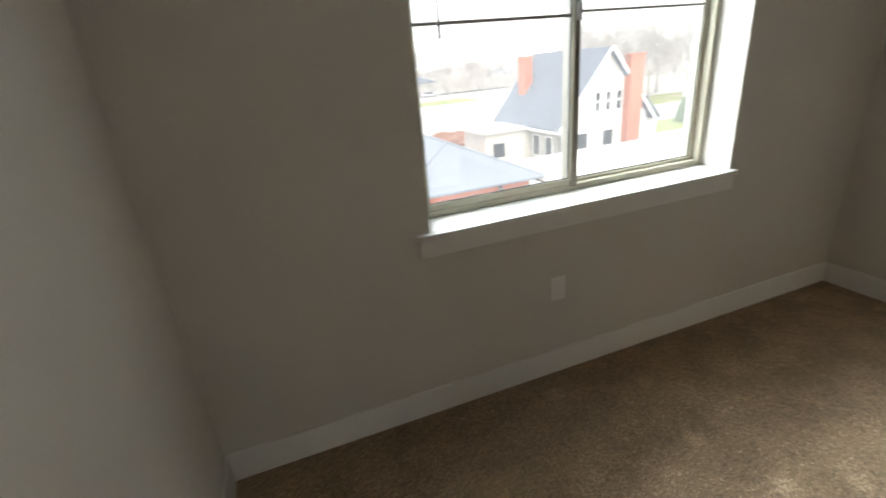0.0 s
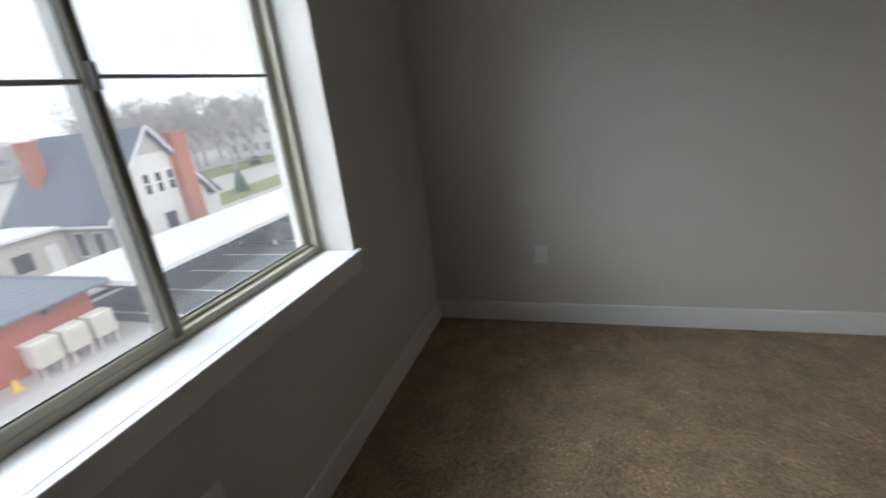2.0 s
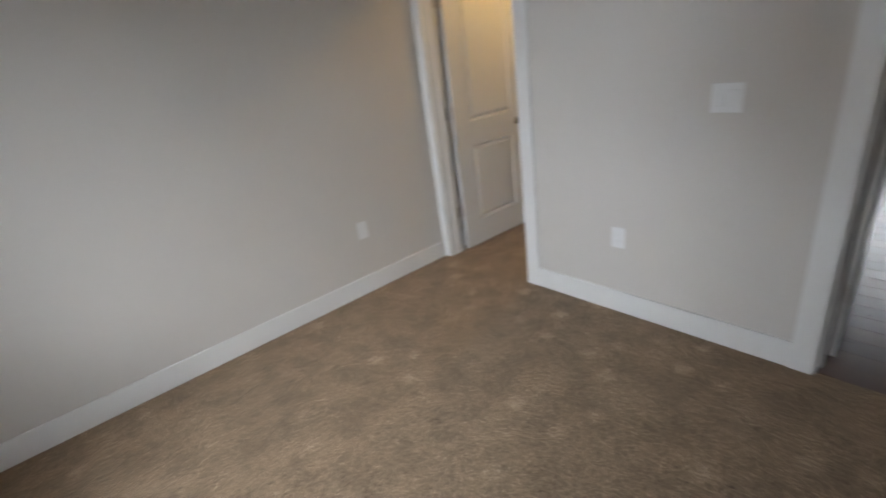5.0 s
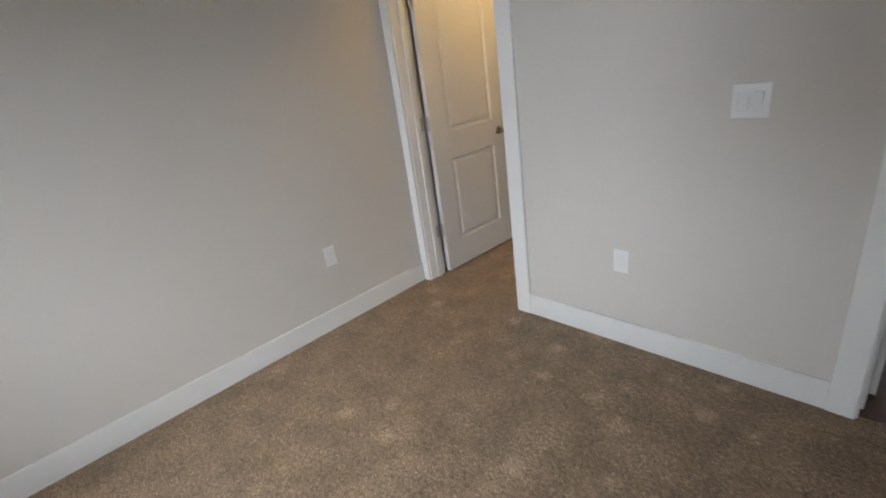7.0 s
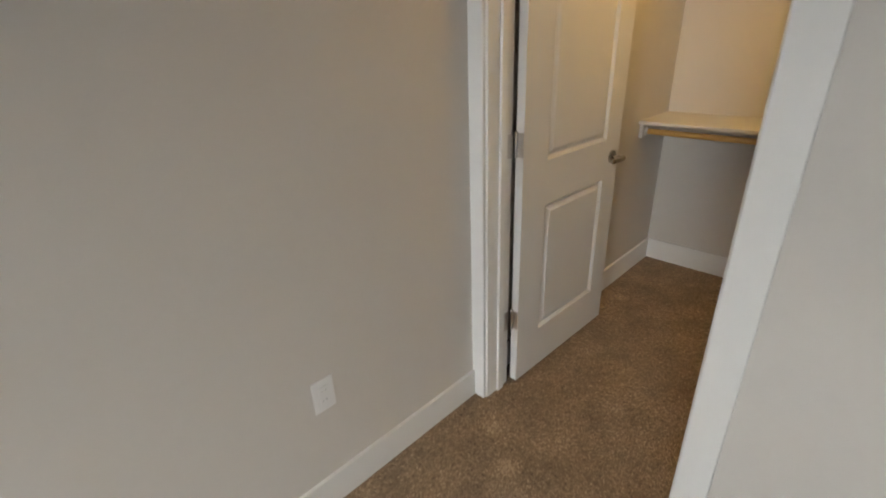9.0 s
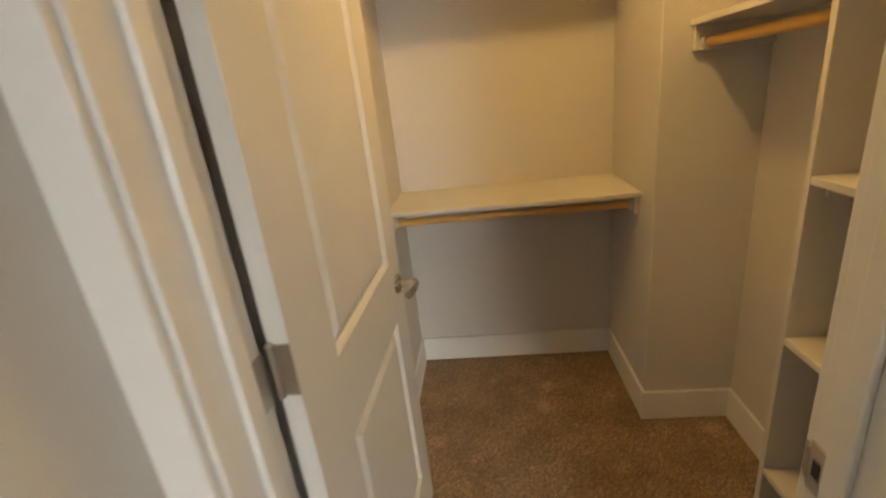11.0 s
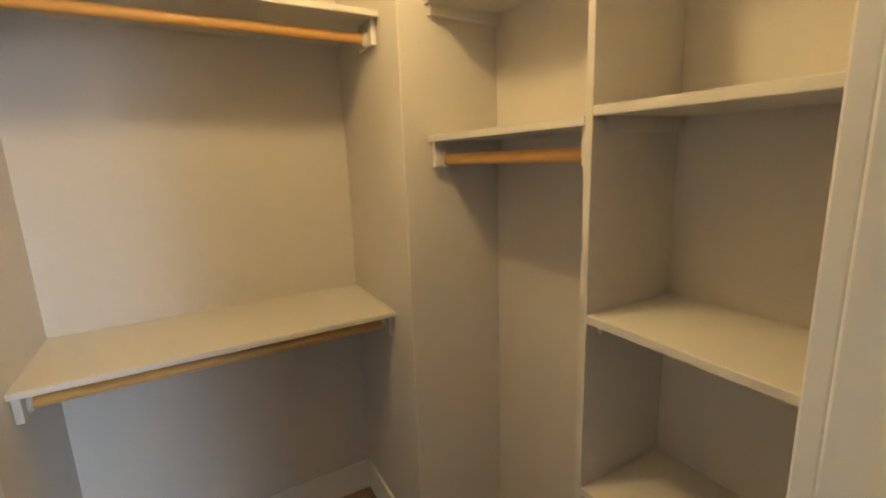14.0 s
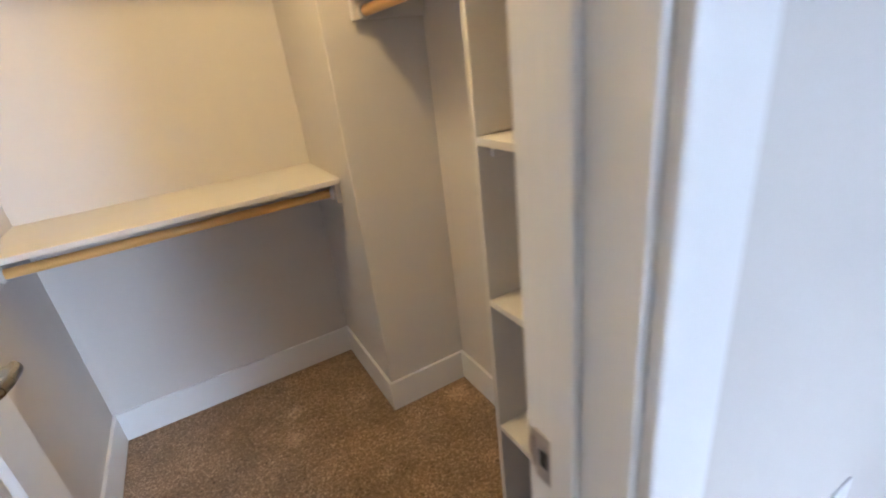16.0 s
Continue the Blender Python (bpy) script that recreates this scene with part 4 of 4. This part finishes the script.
part("porch_roof", boxes(((-HW - 4.3, -1.9, 2.96), (-HW - 0.001, 2.7, 3.16)), bev=0.02), M_WHITE, hs)
part("porch_door", boxes(((-HW - 1.5, -1.65, 0.05), (-HW - 0.7, -1.601, 2.15))), M_WHITE, hs)
part("porch_window", boxes(((-HW - 3.3, -1.64, 1.0), (-HW - 2.3, -1.601, 2.1))), M_DARKPANE, hs)

# ---- outdoors: distance ----
wb = thing("white_building", pose(88, 70, GROUND), "far white flat-roofed two-storey building", "building")
part("wall", boxes(((-9, -8, 0), (9, 8, 7.3))), M_WHITE, wb)
part("parapet", boxes(((-9.2, -8.2, 7.3), (9.2, 8.2, 7.8))), M_WHITE, wb)
for i in range(5):
    for z in (1.2, 4.6):
        part("window", boxes(((-7.6 + i * 3.4, -8.05, z), (-6.0 + i * 3.4, -8.0, z + 1.5))), M_STONE, wb)
        part("window", boxes(((-9.05, -6.6 + i * 2.9, z), (-9.0, -5.4 + i * 2.9, z + 1.5))), M_STONE, wb)
sh = thing("storefront", pose(-4, -42, GROUND), "far pale storefront with a blue fascia", "building")
part("wall", boxes(((-30, -8, 0), (30, 0, 7.6))), M_WHITE, sh)
part("parapet", boxes(((-30.2, -8.2, 7.6), (30.2, 0.2, 8.3))), M_STONE, sh)
for i in range(12):
    part("fascia", boxes(((-29 + i * 5, 0.001, 6.3), (-25.6 + i * 5, 0.3, 7.15)), bev=0.02), M_BLUE, sh, "blue fascia panel")
for i in range(14):
    part("shop_window", boxes(((-28 + i * 4, 0.001, 1), (-25 + i * 4, 0.05, 5))), M_DARKPANE, sh)
# low distant houses under the tree line
rng = random.Random(7)
for i in range(6):
    x = -10 + i * 30 + rng.uniform(-4, 4)
    w = rng.uniform(5, 8)
    h = thing("far_house", pose(x, 165 + rng.uniform(-8, 8), GROUND), "distant low house among bare trees", "house", "distant houses")
    part("wall", boxes(((-w, -4, 0), (w, 4, 3.0))), (M_SIDING, M_BEIGE, M_STONE)[i % 3], h)
    part("roof", hip(w + 0.5, -4.5, 4.5, 3.0, 5.6, 4.4), M_HOUSE_ROOF, h)
    for k in (-0.6, 0.0, 0.6):
        part("window", boxes(((k * w - 0.6, -4.05, 1.0), (k * w + 0.6, -4.0, 2.2))), M_DARKPANE, h)

bm = bmesh.new()
bmesh.ops.create_icosphere(bm, subdivisions=4, radius=1)
for v in bm.verts:
    n_ = noise.noise(v.co * 2.3) * 0.3 + noise.noise(v.co * 6) * 0.12
    v.co = Vector((v.co.x * 3.4, v.co.y * 2.2, max(v.co.z, -0.05) * 1.5)) * (1 + n_)
single("soil_heap", bm, M_SOIL, "heap of reddish soil beside the porch", "soil heap", at=pose(14.5, 48, GROUND))


def car(m, paint, label):
    """A saloon: sills, cabin, glass, four wheels."""
    c = thing("parked_car", m, label, "car", "parked cars")
    prof = [(-2.2, 0.35), (2.2, 0.35), (2.25, 0.75), (1.2, 0.95), (-1.75, 1.0), (-2.25, 0.8)]

    def loft(prof_, w0, w1):
        bm = bmesh.new()
        zmin, zmax = min(p[1] for p in prof_), max(p[1] for p in prof_)
        rows = []
        for s in (-1, 1):
            rows.append([bm.verts.new((x, s * (w0 + (w1 - w0) * (z - zmin) / (zmax - zmin)), z)) for x, z in prof_])
        a_, b_ = rows
        bm.faces.new(a_)
        bm.faces.new(b_[::-1])
        k = len(prof_)
        for i in range(k):
            bm.faces.new((a_[i], b_[i], b_[(i + 1) % k], a_[(i + 1) % k]))
        bmesh.ops.recalc_face_normals(bm, faces=bm.faces)
        bmesh.ops.bevel(bm, geom=bm.edges[:], offset=0.05, segments=2, affect="EDGES")
        return bm

    part("body", loft(prof, 0.88, 0.86), paint, c, smooth=True)
    part("glasshouse", loft([(-1.7, 0.97), (1.1, 0.93), (0.35, 1.40), (-1.1, 1.42)], 0.80, 0.62), M_DARKPANE, c, smooth=True)
    part("roof_panel", boxes(((-1.05, -0.6, 1.40), (0.3, 0.6, 1.455)), bev=0.02), paint, c)
    for x in (-1.35, 1.4):
        for y in (-0.82, 0.82):
            bm = bmesh.new()
            rod(bm, (x, y - 0.1, 0.32), (x, y + 0.1, 0.32), 0.32, n=20)
            t_ = part("wheel", bm, M_TYRE, c)
            bm = bmesh.new()
            rod(bm, (x, y - 0.105, 0.32), (x, y + 0.105, 0.32), 0.19, n=14)
            part("rim", bm, M_CARPALE, t_)
    for y in (-0.6, 0.6):
        part("headlight", boxes(((2.16, y - 0.16, 0.62), (2.26, y + 0.16, 0.74)), bev=0.02), M_WHITE, c)
    return c


car(pose(21.7, 23.6, GROUND + 0.012, 0, 0, 90), M_CARDARK, "dark car parked under the carport")
car(pose(24.3, 23.4, GROUND + 0.012, 0, 0, 90), M_CARDARK, "dark car parked under the carport")
car(pose(18.5, 118, GROUND, 0, 0, 10), M_CARBLUE, "blue car parked by the far lawn")
car(pose(41.5, 128.8, GROUND + 0.03, 0, 0, 0), M_CARPALE, "silver car parked along the far road")
car(pose(66, 60, GROUND, 0, 0, 40), M_CARDARK, "dark car parked near the white building")


def bare_tree(seed, height):
    """Verts and faces of a leafless tree: a tapered trunk, limbs and many twigs."""
    r_ = random.Random(seed)
    vs, fs = [], []

    def limb(p, q, r0, r1, k):
        d = (q - p).normalized()
        u = d.orthogonal().normalized()
        w = d.cross(u)
        b0 = len(vs)
        for c_, r in ((p, r0), (q, r1)):
            for i in range(k):
                a_ = 2 * math.pi * i / k
                vs.append(c_ + (u * math.cos(a_) + w * math.sin(a_)) * r)
        for i in range(k):
            fs.append((b0 + i, b0 + (i + 1) % k, b0 + k + (i + 1) % k, b0 + k + i))

    def grow(p, d, length, r, level):
        q = p + d * length
        limb(p, q, r, r * 0.66, 6 if level < 2 else 3)
        if level >= 6:
            return
        for i in range(3 if level else 4):
            a_ = r_.uniform(0, 2 * math.pi)
            bend = r_.uniform(0.35, 0.85)
            u = d.orthogonal().normalized()
            side = (u * math.cos(a_) + d.cross(u) * math.sin(a_))
            nd = (d * math.cos(bend) + side * math.sin(bend) + Vector((0, 0, 0.14))).normalized()
            start = p + d * length * r_.uniform(0.7, 1.0)
            grow(start, nd, length * r_.uniform(0.62, 0.82), max(r * 0.62, 0.022), level + 1)

    grow(Vector((0, 0, 0)), Vector((r_.uniform(-0.05, 0.05), r_.uniform(-0.05, 0.05), 1)).normalized(), height * 0.27, height * 0.022, 0)
    return vs, fs


kinds = []
for s in range(4):
    vs, fs = bare_tree(11 + s, 13)
    for name, sel in (("trunk", fs[:6]), ("crown", fs[6:])):
        me = bpy.data.meshes.new(name)
        me.from_pydata([tuple(v) for v in vs], [], sel)
        me.materials.append(M_BARK)
        kinds.append(me)


def plant(x, y, k, scale, turn):
    t_ = thing("bare_tree", pose(x, y, GROUND, 0, 0, turn) @ Matrix.Diagonal((scale, scale, scale, 1)), "leafless grey-brown tree with a fine twiggy crown", "tree", "bare winter trees")
    for me in kinds[2 * k:2 * k + 2]:
        o = new(me.name, me)
        o.parent = t_


rng = random.Random(3)
plant(34, 118, 0, 1.35, 20)
plant(20, 122, 2, 1.0, 80)
for i in range(80):
    a_ = radians(-4 + 68 * i / 79 + rng.uniform(-0.8, 0.8))
    d = rng.uniform(125, 190) if i < 46 else rng.uniform(80, 125)
    plant(-2.7 + d * math.sin(a_), 2.4 + d * math.cos(a_), rng.randrange(4), rng.uniform(0.6, 0.95) if i < 46 else rng.uniform(0.95, 1.35), rng.uniform(0, 360))

# far wood: one mass of upright twigs along the horizon
vs, fs = [], []
rng = random.Random(5)
for i in range(20000):
    a_ = radians(rng.uniform(-12, 76))
    d = rng.uniform(195, 330) if i < 9000 else rng.uniform(135, 200)
    x, y = -2.7 + d * math.sin(a_), 2.4 + d * math.cos(a_)
    h = rng.uniform(4, 8) * (0.8 + 0.35 * math.sin(a_ * 23) * math.cos(a_ * 9))
    b0 = len(vs)
    lean = rng.uniform(-2.2, 2.2)
    z = GROUND + (0 if rng.random() < 0.4 else rng.uniform(1, 5))
    if i >= 9000:
        h, z = h * 0.55, GROUND + rng.uniform(0, 2.2)
    vs += [(x - 0.14, y, z), (x + 0.14, y, z), (x + lean, y + rng.uniform(-1, 1), z + h), (x, y + 0.3, z)]
    fs += [(b0, b0 + 1, b0 + 2), (b0 + 1, b0 + 3, b0 + 2), (b0 + 3, b0, b0 + 2)]
me = bpy.data.meshes.new("far_wood")
me.from_pydata(vs, [], fs)
me.materials.append(M_BARK)
tagged(new("far_wood", me), "hazy bare woodland along the horizon", "woodland", kind="stuff")


def pine(x, y, h):
    p = thing("pine_tree", pose(x, y, GROUND), "small dark green conifer on the lawn", "tree")
    bm = bmesh.new()
    rod(bm, (0, 0, 0), (0, 0, h * 0.9), 0.09, 0.03, 8)
    part("trunk", bm, M_BARK, p)
    r_ = random.Random(2)
    vs, fs = [], []
    for i in range(900):
        f = r_.random() ** 0.7
        z = h * (0.08 + 0.92 * (1 - f))
        rad = 0.32 * h * f * r_.uniform(0.3, 1.0)
        a_ = r_.uniform(0, 6.283)
        c_ = Vector((rad * math.cos(a_), rad * math.sin(a_), z))
        out = Vector((math.cos(a_), math.sin(a_), -0.25)) * 0.28
        side = Vector((-math.sin(a_), math.cos(a_), 0)) * 0.09
        b0 = len(vs)
        vs += [c_ - out * 0.4 + side, c_ - out * 0.4 - side, c_ + out, c_ + Vector((0, 0, 0.12))]
        fs += [(b0, b0 + 1, b0 + 2), (b0, b0 + 2, b0 + 3), (b0 + 1, b0 + 3, b0 + 2)]
    me = bpy.data.meshes.new("crown")
    me.from_pydata([tuple(v) for v in vs], [], fs)
    me.materials.append(M_PINE)
    o = new("crown", me)
    o.parent = p


pine(40.3, 41.4, 2.7)

# ---- floor planks of the living room ----
bm = boxes(((-0.6, -0.0615, -0.014), (0.6, 0.0615, 0.0)), bev=0.0015)
plank = mesh_of("plank", bm, M_PLANK)
rng = random.Random(9)
rows_ = int((-SOUTH_T - LIV_S) / 0.125)
for r in range(rows_):
    y = -SOUTH_T - 0.0625 - r * 0.125
    x = -4.6 + rng.uniform(0, 1.2)
    while x < LIV_E:
        a_, b_ = max(x, -4.6), min(x + 1.2, LIV_E)
        if b_ - a_ > 0.05:
            o = new("plank", plank)
            o.parent = wood_floor
            o.matrix_world = pose((a_ + b_) / 2, y, -0.002) @ Matrix.Diagonal(((b_ - a_ - 0.002) / 1.2, 1, 1, 1))
        x += 1.2
o = new("plank", plank)
o.parent = wood_floor
o.matrix_world = pose((D2[0] + D2[1]) / 2, -0.08, -0.001) @ Matrix.Diagonal(((D2[1] - D2[0] - 0.002) / 1.2, 0.96, 1, 1))
